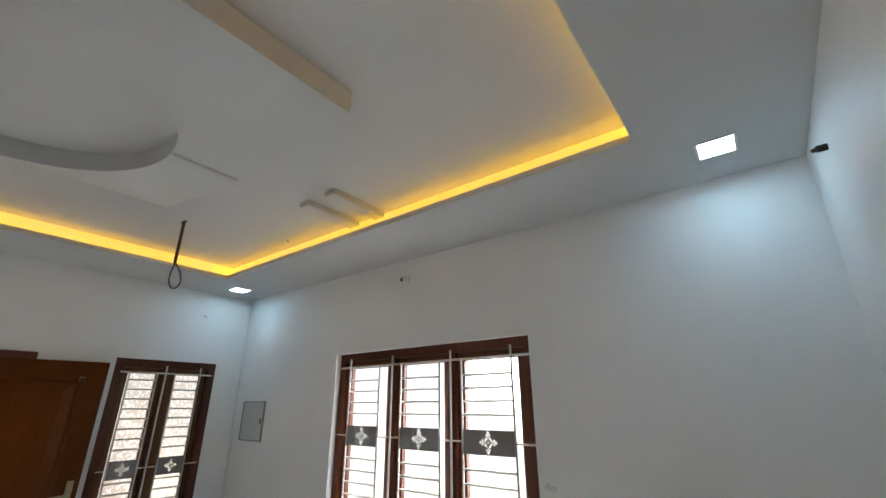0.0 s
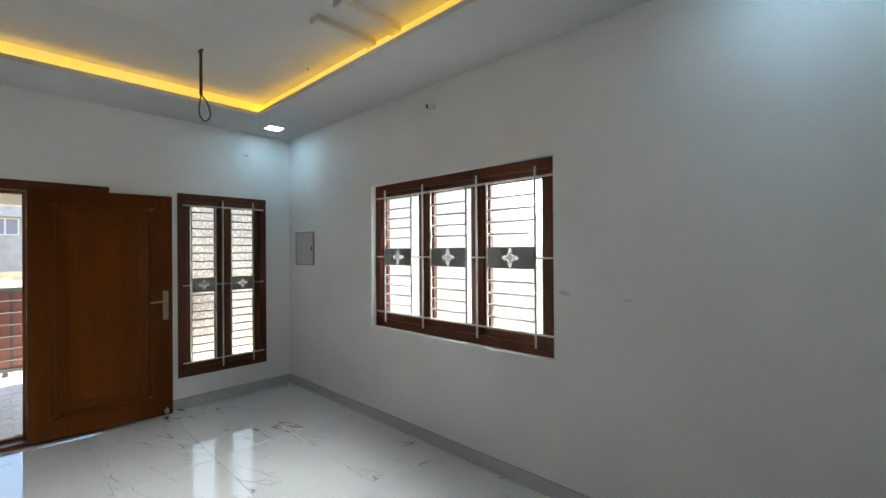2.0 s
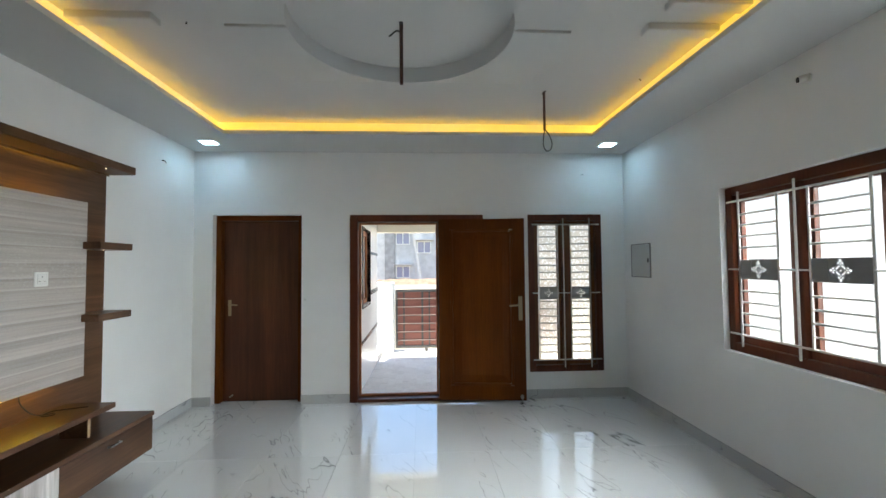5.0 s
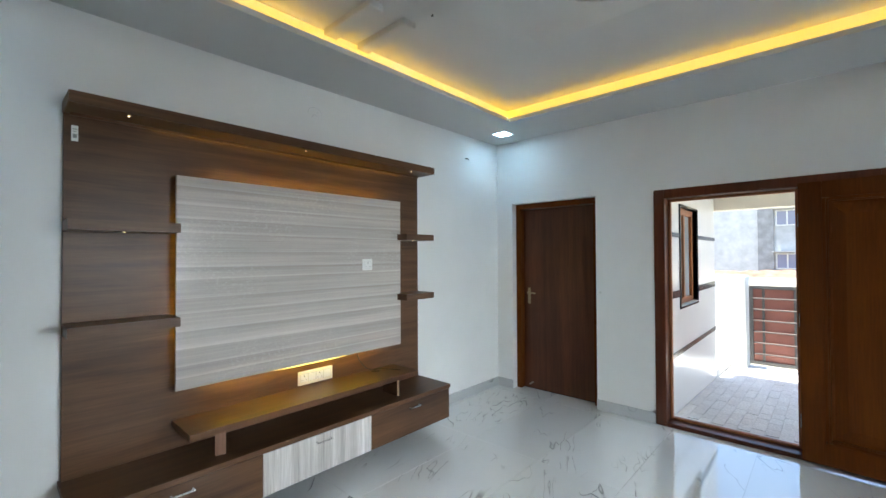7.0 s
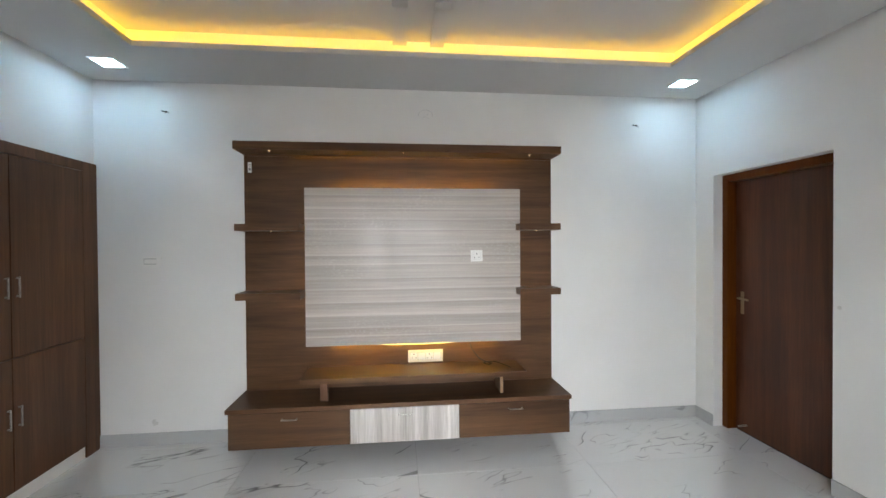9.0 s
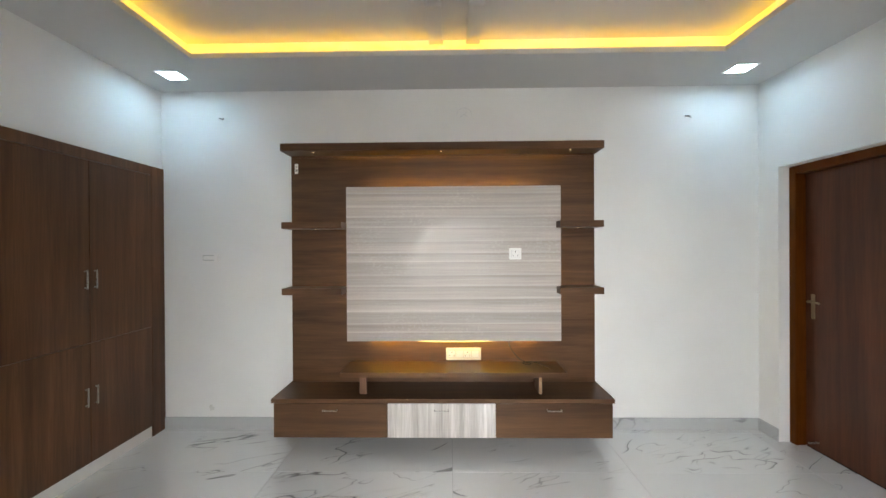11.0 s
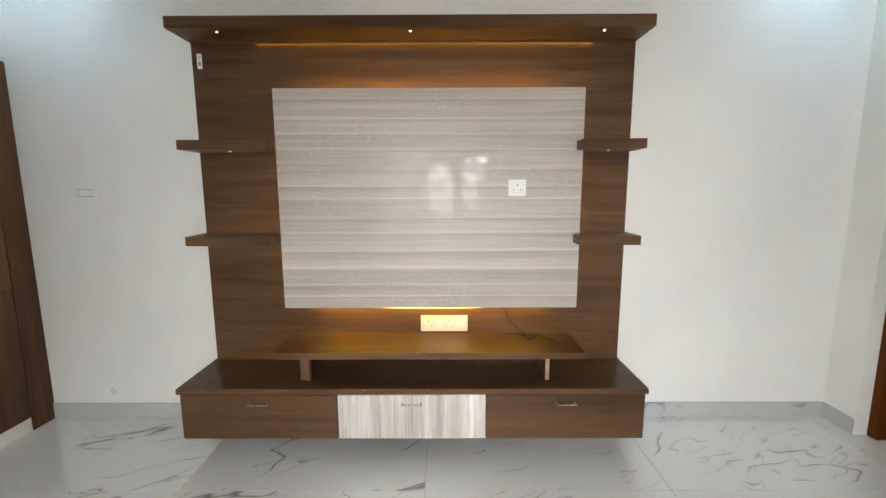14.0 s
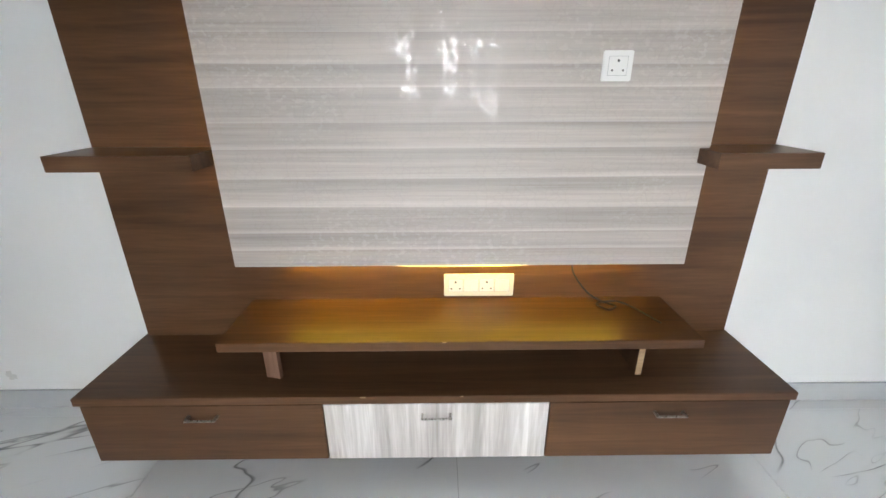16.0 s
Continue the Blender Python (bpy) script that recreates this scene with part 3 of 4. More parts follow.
grill_part(w1, "y", 2.652, [(-2.75, -2.40, -2.75, -2.262), (-2.165, -1.79, -1.69), (-1.595, -1.20, -1.20)], -2.87, -1.06, 0.855, 2.145,
           (1.075, 1.16, 1.245, 1.33, 1.66, 1.745, 1.83, 1.915), (1.42, 1.568), 1.12)

# the tall window beside the entrance
w2 = tagged(new("window_2"), "tall two-bay teak window with a grey grill", "window", kind="structure")
w2.matrix_basis = Matrix.Translation((-4.55, 1.9, 0.30))
part("frame", frame_bars(bmesh.new(), "x", -4.60, -4.50, 1.455, 2.335, 0.30, 2.135, 0.075), TEAK, w2)
part("mullion", boxed(-4.60, -4.502, 1.86, 1.93, 0.375, 2.06, bevel=0.004), LIT_TEAK, w2)
for a, b in ((1.5304, 1.8596), (1.9304, 2.2596)):
    sash = part("sash", frame_bars(bmesh.new(), "x", -4.588, -4.55, a, b, 0.3754, 2.0596, 0.05, bevel=0.001), LIT_TEAK, w2)
    pane = part("pane", boxed(-4.573, -4.567, a + 0.047, b - 0.047, 0.425, 2.01), PANE_WAVY, sash, "obscure figured pane")
    pane.visible_shadow = False
grill_part(w2, "x", -4.487, [(1.575, 1.80, 1.87), (1.955, 2.185, 2.185)], 1.50, 2.30, 0.30, 2.135,
           tuple(0.53 + 0.083 * k for k in range(8)) + tuple(1.37 + 0.083 * k for k in range(8)), (1.14, 1.285), 0.85)

# the inner flush door
d1 = tagged(new("door_1"), "closed dark walnut flush door in a teak frame", "door", kind="structure")
d1.matrix_basis = Matrix.Translation((-4.6, -1.645, 0))
part("frame", frame_bars(bmesh.new(), "x", -4.73, -4.585, -2.15, -1.16, 0.0, 2.14, 0.06, bottom=False), TEAK_DOOR, d1)
leaf = part("leaf", boxed(-4.70, -4.662, -2.088, -1.222, 0.006, 2.078, bevel=0.002), RED_WALNUT, d1, "dark walnut laminate leaf")


def lever(owner, y, z, x, turn):
    """A lever handle on a long plate, on a face that looks along +x."""
    bm = boxed(x, x + 0.006, y - 0.018, y + 0.018, z - 0.10, z + 0.085, bevel=0.003)
    h = part("handle", bm, BRASS, owner, "antique brass lever handle on a long plate")
    bm = rod(bmesh.new(), (x, y, z + 0.03), (x + 0.045, y, z + 0.03), 0.009, 10)
    tube(bm, curve_points([(x + 0.043, y - turn * 0.004, z + 0.03), (x + 0.047, y + turn * 0.045, z + 0.031), (x + 0.045, y + turn * 0.10, z + 0.027)], 6), 0.008, 8)
    part("lever", bm, BRASS, h)
    return h


part("door_sill", boxed(-4.734, -4.6705, -2.089, -1.221, -0.149, 0.0052), GRANITE, d1)
lever(leaf, -2.02, 1.08, -4.662, 1)
part("door_stop", rod(bmesh.new(), (-4.662, -1.98, 0.07), (-4.59, -1.98, 0.07), 0.008), STEEL, leaf, "small steel door stop")

# the entrance frame with its fixed side leaf
d2 = tagged(new("door_2"), "teak entrance frame with a narrow fixed side panel", "door", kind="structure")
d2.matrix_basis = Matrix.Translation((-4.55, 0.155, 0))
fb = bmesh.new()
for a in ((-0.615, -0.525, 0.0, 2.135), (0.835, 0.925, 0.0, 2.135), (-0.525, 0.835, 2.055, 2.135), (-0.525, 0.835, 0.0, 0.035), (0.40, 0.47, 0.035, 2.055)):
    box(fb, -4.66, -4.495, *a, 0.005)
part("frame", fb, TEAK, d2)
part("inner_bead", frame_bars(bmesh.new(), "x", -4.655, -4.615, -0.524, 0.399, 0.036, 2.054, 0.022), LIGHT_TEAK, d2)
part("side_panel", boxed(-4.60, -4.565, 0.472, 0.833, 0.09, 2.053, bevel=0.003), TEAK_DOOR, d2)


# the open entrance door
def entrance_leaf():
    L, T, Z0, Z1, S = 0.975, 0.042, 0.03, 2.072, 0.135
    t = new("entrance_door")
    tagged(t, "open orange-brown varnished teak panel door folded back to the wall", "door")
    core = bmesh.new()
    for a in ((0, S, Z0, Z1), (L - S, L, Z0, Z1), (S, L - S, Z1 - 0.12, Z1), (S, L - S, Z0, Z0 + 0.16)):
        box(core, a[0], a[1], -T, 0, a[2], a[3], 0.003)
    part("stile_frame", core, TEAK_DOOR, t)
    pz0, pz1 = Z0 + 0.16, Z1 - 0.12
    mould = bmesh.new()
    for a in ((S, S + 0.03, pz0, pz1), (L - S - 0.03, L - S, pz0, pz1), (S + 0.03, L - S - 0.03, pz1 - 0.03, pz1), (S + 0.03, L - S - 0.03, pz0, pz0 + 0.03)):
        box(mould, a[0], a[1], -T - 0.006, -0.006, a[2], a[3], 0.010)
    part("moulding", mould, TEAK_DOOR, t)
    field = boxed(S + 0.03, L - S - 0.03, -T + 0.018, -0.012, pz0 + 0.03, pz1 - 0.03)
    x0, x1, z0, z1 = S + 0.05, L - S - 0.05, pz0 + 0.05, pz1 - 0.05
    ring = [[field.verts.new(p) for p in ((a, y, c), (b, y, c), (b, y, d), (a, y, d))]
            for a, b, c, d, y in ((x0, x1, z0, z1, -T + 0.018), (x0 + 0.07, x1 - 0.07, z0 + 0.07, z1 - 0.07, -T + 0.001))]
    for k in range(4):
        field.faces.new((ring[0][k], ring[0][(k + 1) % 4], ring[1][(k + 1) % 4], ring[1][k]))
    field.faces.new(ring[1])
    part("raised_panel", field, TEAK_DOOR, t)
    hx, hz = L - 0.055, 1.06
    plate = part("handle", boxed(hx - 0.022, hx + 0.022, -T - 0.007, -T, hz - 0.14, hz + 0.13, bevel=0.003), BRASS, t, "antique brass lever handle on a long plate")
    bm = rod(bmesh.new(), (hx, -T, hz + 0.03), (hx, -T - 0.05, hz + 0.03), 0.010, 10)
    tube(bm, curve_points([(hx + 0.004, -T - 0.047, hz + 0.03), (hx - 0.05, -T - 0.052, hz + 0.033), (hx - 0.125, -T - 0.05, hz + 0.026)], 6), 0.010, 8)
    part("lever", bm, BRASS, plate)
    bm = rod(bmesh.new(), (L - 0.05, -T - 0.012, 0.012), (L - 0.05, -T - 0.012, 0.10), 0.006)
    box(bm, L - 0.068, L - 0.032, -T - 0.008, -T, 0.05, 0.09, 0.002)
    part("foot_latch", bm, STEEL, t)
    part("rubber_foot", rod(bmesh.new(), (L - 0.05, -T - 0.012, 0.0), (L - 0.05, -T - 0.012, 0.014), 0.012, 10), BLACK, t)
    for z in (0.3, 1.05, 1.8):
        part("hinge", rod(bmesh.new(), (-0.004, -0.004, z - 0.05), (-0.004, -0.004, z + 0.05), 0.006, 8), STEEL, t)
    t.matrix_basis = pose(-4.48, 0.405, 0, 0, 0, 83.5)
    return t


entrance_leaf()


# ---- the media unit ----
tv = thing("tv_unit", (-1.88, YS, 0.12), "wall-hung walnut media unit with pale centre panel", "media unit")
UX0, UX1 = -3.142, -0.618
YB, YP, YF = -2.330, -2.240, -1.930      # faces of backboard, centre panel, base cabinet
part("backboard", boxed(UX0, UX1, YS, YB, 0.40, 2.30, bevel=0.002), WALNUT, tv)
can = part("canopy", boxed(UX0 - 0.004, UX1 + 0.004, YS + 0.001, -2.105, 2.295, 2.355, bevel=0.003), WALNUT, tv)


def spot(owner, x, y, z):
    part("spotlight", rod(bmesh.new(), (x, y, z - 0.003), (x, y, z + 0.002), 0.0055, 12), SPOT, owner, "tiny warm spot lamp")


for x in (-0.86, -1.88, -2.90):
    spot(can, x, -2.16, 2.295)
for z in (1.16, 1.685):
    for x0, x1 in ((UX0 - 0.003, -2.805), (-1.092, UX1 + 0.003)):
        sh = part("side_shelf", boxed(x0, x1, YB, -2.118, z, z + 0.052, bevel=0.002), WALNUT, tv)
        if z > 1.5:
            spot(sh, (x0 + x1) / 2, -2.22, z)
part("centre_panel", boxed(-2.842, -1.101, YP - 0.018, YP, 0.769, 2.027, bevel=0.0015), PANEL, tv, "banded grey-beige glossy laminate panel")
bt = bmesh.new()
for a in ((-2.72, -2.68, 0.86, 1.94), (-1.26, -1.22, 0.86, 1.94), (-2.68, -1.26, 0.86, 0.90), (-2.68, -1.26, 1.90, 1.94)):
    box(bt, a[0], a[1], YB, YP - 0.018, a[2], a[3])
part("batten", bt, PLY, tv, "plywood battens behind the panel")
for a in ((-2.66, -1.28, 0.778, 0.788), (-2.66, -1.28, 1.965, 1.973)):
    part("led_strip", boxed(a[0], a[1], YB + 0.042, YB + 0.052, a[2], a[3]), LED_TV, tv, "amber LED strip behind the panel")
for x in (-2.76, -1.19):
    part("led_strip", boxed(x - 0.004, x + 0.004, YB + 0.02, YB + 0.03, 0.95, 1.85), LED_TV_SIDE, tv, "amber LED strip behind the panel")
part("led_strip", boxed(-2.9, -1.0, YB + 0.006, YB + 0.012, 2.288, 2.294), LED_TV_DIM, tv, "amber LED strip under the canopy")
part("led_strip", tube(bmesh.new(), curve_points([(-2.36, YP - 0.012, 0.770), (-2.1, YP - 0.012, 0.763), (-1.8, YP - 0.012, 0.764), (-1.62, YP - 0.012, 0.770)], 16), 0.0018, 6), LED_TV_DIM, tv, "loose length of amber LED strip under the panel")
# added lip that screens the canopy strip, leaving only its glow
part("light_lip", boxed(UX0 + 0.02, UX1 - 0.02, YB + 0.03, YB + 0.036, 2.279, 2.2945), WALNUT, tv)
part("top_board", boxed(UX0 - 0.008, UX1 + 0.012, YS, YF + 0.003, 0.378, 0.41, bevel=0.002), WALNUT, tv)
part("body", boxed(UX0 + 0.008, UX1 - 0.008, YS, YF - 0.02, 0.122, 0.377, bevel=0.002), WALNUT, tv)
for x0, x1, mat_, lab in ((-3.134, -2.279, WALNUT, ""), (-2.275, -1.477, PALE_UP, "pale grey striped drawer front"), (-1.473, -0.626, WALNUT, "")):
    dr = part("drawer", boxed(x0, x1, YF - 0.02, YF, 0.122, 0.374, bevel=0.0015), mat_, tv, lab)
    cx = (x0 + x1) / 2
    hb = bmesh.new()
    box(hb, cx - 0.055, cx + 0.055, YF + 0.022, YF + 0.030, 0.326, 0.334, 0.002)
    for dx in (-0.05, 0.05):
        box(hb, cx + dx - 0.004, cx + dx + 0.004, YF, YF + 0.024, 0.326, 0.334)
    part("handle", hb, STEEL, dr, "brushed steel bar handle")
part("raised_shelf", boxed(-2.825, -1.105, YB, -2.0, 0.546, 0.582, bevel=0.002), WALNUT, tv)
for x, turn, w, d in ((-1.275, -14, 0.055, 0.02), (-2.628, 0, 0.022, 0.18)):
    m = pose(x, -2.035 - d / 2, 0, 0, 0, turn)
    bm = boxed(-w / 2, w / 2, -d / 2, d / 2, 0.41, 0.546, bevel=0.001)
    bm.transform(m)
    lg = part("leg", bm, PALE_EDGE if w > d else WALNUT, tv)
    bm = boxed(-w / 2, w / 2, d / 2, d / 2 + 0.002, 0.411, 0.545)
    bm.transform(m)
    part("edge", bm, PALE_EDGE if w > d else PLY, lg, "bare board edge")


def socket_plate(x0, x1, z0, z1, y, cells, mat_, label):
    t = thing("wall_socket", ((x0 + x1) / 2, y, z0), label, "wall socket")
    part("plate", boxed(x0, x1, y, y + 0.010, z0, z1, bevel=0.003), mat_, t)
    n = len(cells)
    m = 0.016
    step = (x1 - x0 - 2 * m) / n
    for k, c in enumerate(cells):
        a, b = x1 - m - (k + 1) * step + 0.003, x1 - m - k * step - 0.003
        zc, h = (z0 + z1) / 2, min((z1 - z0) / 2 - 0.016, 0.028)
        # thin grey slip that draws the shadow line round each module
        part("bezel", boxed(a - 0.0015, b + 0.0015, y + 0.010, y + 0.0112, zc - h - 0.0015, zc + h + 0.0015), GREYBOX, t)
        face = part("module", boxed(a, b, y + 0.010, y + 0.013, zc - h, zc + h, bevel=0.002), PLASTIC, t)
        if c == "socket":
            for dx, dz, r in ((0, 0.35, 0.0045), (-0.3, -0.3, 0.0035), (0.3, -0.3, 0.0035)):
                px, pz = (a + b) / 2 + dx * (b - a), zc + dz * 2 * h * 0.8
                part("pin_hole", rod(bmesh.new(), (px, y + 0.012, pz), (px, y + 0.0136, pz), r, 8), BLACK, face)
    return t


socket_plate(-2.522, -2.424, 1.43, 1.523, YP, ("socket",), PLASTIC, "white square wall socket on the pale panel")
socket_plate(-2.198, -1.908, 0.594, 0.695, YB, ("socket", "switch", "socket", "switch"), IVORY, "long cream socket and switch plate on the backboard")
sw = thing("wall_switch", (0.09, YS, 1.415), "white wall switch plate with a shadow edge drawn round its module", "wall switch")
part("plate", boxed(0.02, 0.158, YS, YS + 0.010, 1.415, 1.49, bevel=0.003), PLASTIC, sw)
# grey slip set off-centre, drawing the module's shadow edge on three sides
part("bezel", boxed(0.058, 0.150, YS + 0.010, YS + 0.0115, 1.430, 1.478), GREYBOX, sw, "grey rim drawn as the shadow edge of the module")
part("module", boxed(0.052, 0.145, YS + 0.010, YS + 0.0135, 1.4368, 1.4712, bevel=0.001), PLASTIC, sw)
tag = thing("sticker", (-0.662, YB, 2.16), "small white printed label stuck to the backboard", "sticker")
part("paper", boxed(-0.676, -0.648, YB, YB + 0.0015, 2.155, 2.237), PLASTIC, tag)
for z0, z1, x0 in ((2.172, 2.192, -0.670), (2.204, 2.208, -0.668), (2.216, 2.220, -0.670)):
    part("print", boxed(x0, -0.654, YB + 0.0015, YB + 0.002, z0, z1), PLATE, tag, "dark grey printed bar")
cable = curve_points([(-2.42, YB + 0.03, 0.775), (-2.44, YB + 0.02, 0.70), (-2.50, YB + 0.03, 0.62), (-2.56, -2.28, 0.587), (-2.60, -2.24, 0.587),
                      (-2.56, -2.21, 0.588), (-2.53, -2.26, 0.589), (-2.62, -2.27, 0.591), (-2.68, -2.20, 0.587), (-2.72, -2.11, 0.586)], 8)
solid("cable", tube(bmesh.new(), cable, 0.004), BLACK, "thin black cable lying curled on the raised shelf", "cable")

for x, y, z, w in ((-1.905, -2.0, 0.5815, 0.016), (-1.965, YF + 0.0035, 0.409, 0.010), (-1.62, YF + 0.0035, 0.4085, 0.018)):
    solid("chip", boxed(x - w / 2, x + w / 2, y - 0.0015, y + 0.0012, z - 0.0018, z + 0.0012), PLY, "pale chip in the worn walnut edge", "chip")

# ---- the built-in wardrobe ----
wr = thing("wardrobe", (0.75, -1.6, 0), "built-in walnut laminate wardrobe set flush in the wall", "wardrobe")
XF = 0.487
part("body", boxed(XF + 0.022, 1.06, YS + 0.002, WARD_Y1 - 0.002, 0.09, 2.207), WALNUT_UP, wr)
part("filler", boxed(XF, XF + 0.022, YS + 0.002, -2.213, 0.0, 2.207, bevel=0.001), WALNUT_UP, wr)
part("filler", boxed(XF, XF + 0.022, -1.03, WARD_Y1 - 0.002, 0.0, 2.207, bevel=0.001), WALNUT_UP, wr)
part("plinth", boxed(XF + 0.012, XF + 0.05, -2.213, -1.03, 0.0, 0.088), WALL, wr, "white painted plinth")
part("head_rail", boxed(XF, XF + 0.022, -2.211, -1.032, 2.135, 2.207, bevel=0.001), WALNUT_UP, wr)
for y0, y1, hy in ((-2.21, -1.624, -1.66), (-1.62, -1.033, -1.584)):
    for z0, z1, hz in ((0.09, 0.897, 0.54), (0.90, 2.132, 1.33)):
        dr = part("door", boxed(XF, XF + 0.02, y0, y1, z0, z1, bevel=0.0015), WALNUT_UP, wr)
        hb = bmesh.new()
        box(hb, XF - 0.022, XF - 0.014, hy - 0.005, hy + 0.005, hz - 0.065, hz + 0.065, 0.002)
        for dz in (-0.055, 0.055):
            box(hb, XF - 0.016, XF, hy - 0.004, hy + 0.004, hz + dz - 0.004, hz + dz + 0.004)
        part("handle", hb, STEEL, dr, "slim steel bar handle")

# ---- small things on the walls ----
db = thing("fuse_box", (-4.13, YN, 1.395), "grey recessed metal distribution box", "fuse box")
part("rim", frame_bars(bmesh.new(), "y", YN - 0.012, YN, -4.335, -3.935, 1.395, 1.765, 0.013, bevel=0.002), RIM_GREY, db)
dd = part("door", boxed(-4.319, -3.951, YN - 0.009, YN, 1.411, 1.749, bevel=0.002), GREYBOX, db)
part("latch", boxed(-3.985, -3.965, YN - 0.016, YN - 0.008, 1.555, 1.605, bevel=0.003), BLACK, dd)
part("latch", boxed(-4.0, -3.985, YN - 0.012, YN - 0.008, 1.57, 1.59, bevel=0.002), STEEL, dd)

cc = thing("cctv_camera", (-2.10, YN, 2.69), "small white bullet camera on the wall", "camera")
part("base", rod(bmesh.new(), (-2.088, YN, 2.69), (-2.088, YN - 0.018, 2.69), 0.026, 16), PLASTIC, cc)
part("housing", rod(bmesh.new(), (-2.09, YN - 0.015, 2.69), (-2.108, YN - 0.05, 2.684), 0.023, 14), PLASTIC, cc)
part("lens", rod(bmesh.new(), (-2.108, YN - 0.05, 2.684), (-2.111, YN - 0.056, 2.683), 0.017, 14), BLACK, cc)


def wire_ends(name, p, n, label, r=0.004):
    """Cut wire ends that stick out of a wall at p along n."""
    p, n = Vector(p), Vector(n)
    side = Vector((-n.y, n.x, 0))
    t = thing(name, p, label, "wire")
    for k, s in enumerate((-1, 0.3, 1)):
        a = p + side * 0.012 * s
        part("wire", tube(bmesh.new(), curve_points([a, a + n * 0.018 + side * 0.006 * s, a + n * 0.026 + side * 0.014 * s - Vector((0, 0, 0.012 * k))], 5), r), (BLACK, WIRE, PLASTIC)[k], t)
    return t


wire_ends("lamp_wires", (-0.03, YS, 2.63), (0, 1, 0), "cut wire ends sticking out of the white wall")
wire_ends("lamp_wires", (-3.92, YS, 2.61), (0, 1, 0), "cut wire ends sticking out of the white wall")
wire_ends("lamp_wires", (XW, 2.12, 2.61), (1, 0, 0), "short cut wire ends on the white wall", 0.002)
pipe = thing("conduit_stub", (XE, 2.15, 2.66), "black conduit stub with wires on the white wall", "conduit")
part("pipe", rod(bmesh.new(), (XE, 2.15, 2.66), (XE - 0.035, 2.148, 2.659), 0.014, 12), BLACK, pipe)
part("wire", rod(bmesh.new(), (XE - 0.034, 2.148, 2.659), (XE - 0.05, 2.147, 2.655), 0.008, 8), WIRE, pipe)


def smear(x0, x1, y, z0, z1, seed, label):
    """Unpainted putty patches: a few thin irregular dabs on the wall."""
    rnd = random.Random(seed)
    bm = bmesh.new()
    cx, cz, ru, rz = (x0 + x1) / 2, (z0 + z1) / 2, (x1 - x0) / 2, (z1 - z0) / 2
    bm.faces.new([bm.verts.new((cx + ru * q * math.cos(j * math.tau / 17), y, cz + rz * q * math.sin(j * math.tau / 17)))
                  for j, q in enumerate([rnd.uniform(0.35, 1) for _ in range(17)])])
    solid("wall_patch", bm, PUTTY, label, "patch")


smear(-0.64, -0.56, YN - 0.001, 1.255, 1.275, 1, "chipped unpainted putty spots on the wall")
smear(-1.03, -0.94, YN - 0.001, 1.26, 1.31, 2, "faint unpainted putty spots on the wall")
scrawl = thing("pencil_mark", (-2.07, YS, 2.6), "faint grey pencilled scrawl high on the wall", "mark")
for pts in ((( -2.13, 2.64), (-2.12, 2.68), (-2.07, 2.70), (-2.02, 2.68), (-2.01, 2.64)), ((-2.10, 2.625), (-2.065, 2.645), (-2.04, 2.62)), ((-2.09, 2.67), (-2.085, 2.655), (-2.08, 2.66))):
    part("stroke", tube(bmesh.new(), curve_points([(x, YS + 0.001, z) for x, z in pts], 6), 0.0018, 5), STEEL_GREY, scrawl)
smear(0.06, 0.12, YS + 0.001, 0.14, 0.21, 5, "rough unpainted putty patch near the skirting")
for x, y in ((-2.17, -1.19), (-2.83, 1.94)):
    solid("ceiling_wire_end", tube(bmesh.new(), curve_points([(x, y, ZR), (x + 0.004, y + 0.004, ZR - 0.012), (x + 0.016, y + 0.006, ZR - 0.018)], 4), 0.004), BLACK,
          "short black wire end in the raised ceiling", "wire")

solid("wall_plug", rod(bmesh.new(), (XW, -1.12, 1.17), (XW + 0.004, -1.12, 1.17), 0.012, 12), PUTTY, "small filled plug hole in the white wall", "patch")

# ---- the porch and what lies outside ----
gb = boxed(-400, 400, -400, 400, -0.6, -0.32)
solid("ground", gb, EARTH, "dry bare earth ground outside", "ground", kind="structure")
PZF, FALL = -0.02, 0.05          # porch floor at the house, and its fall towards the gate
pave = lambda x: PZF - FALL * (XW - 0.232 - x)
porch = thing("porch_floor", (-6.2, 0.6, -0.32), "grey-brown textured paver floor of the porch", "floor", kind="structure")
bm = boxed(-8.6, XW - 0.232, -1.3, 4.2, -0.32, -0.1)
for v in bm.verts:
    if v.co.z > -0.2:
        v.co.z = pave(v.co.x) - 0.010
part("slab", bm, PAVER, porch)
part("doorstep", boxed(XW - 0.229, XW - 0.165, -0.61, 0.92, -0.15, -0.002), GRANITE, porch)
wall("porch_wall", "y", -0.57, -0.80, -7.05, XW - 0.232, -0.3, 2.75, [(-6.0, -5.22, 1.0, 2.05)], PORCH_WHITE, "white glazed tile porch wall with dark bands")
for z0, z1 in ((0.52, 0.57), (1.11, 1.18), (1.72, 1.765)):
    for a, b in ((-7.05, -6.04), (-5.18, XW - 0.232)) if z0 > 0.9 else ((-7.05, XW - 0.232),):
        solid("tile_band", boxed(a, b, -0.57, -0.562, z0, z1), GRANITE, "narrow black tile band on the porch wall", "trim", kind="structure")
w3 = tagged(new("window_3"), "small teak porch window in a black granite surround", "window", kind="structure")
w3.matrix_basis = Matrix.Translation((-5.6, -0.65, 1.0))
part("surround", frame_bars(bmesh.new(), "y", -0.79, -0.558, -6.022, -5.198, 0.978, 2.072, 0.022), GRANITE, w3, "black granite lining")
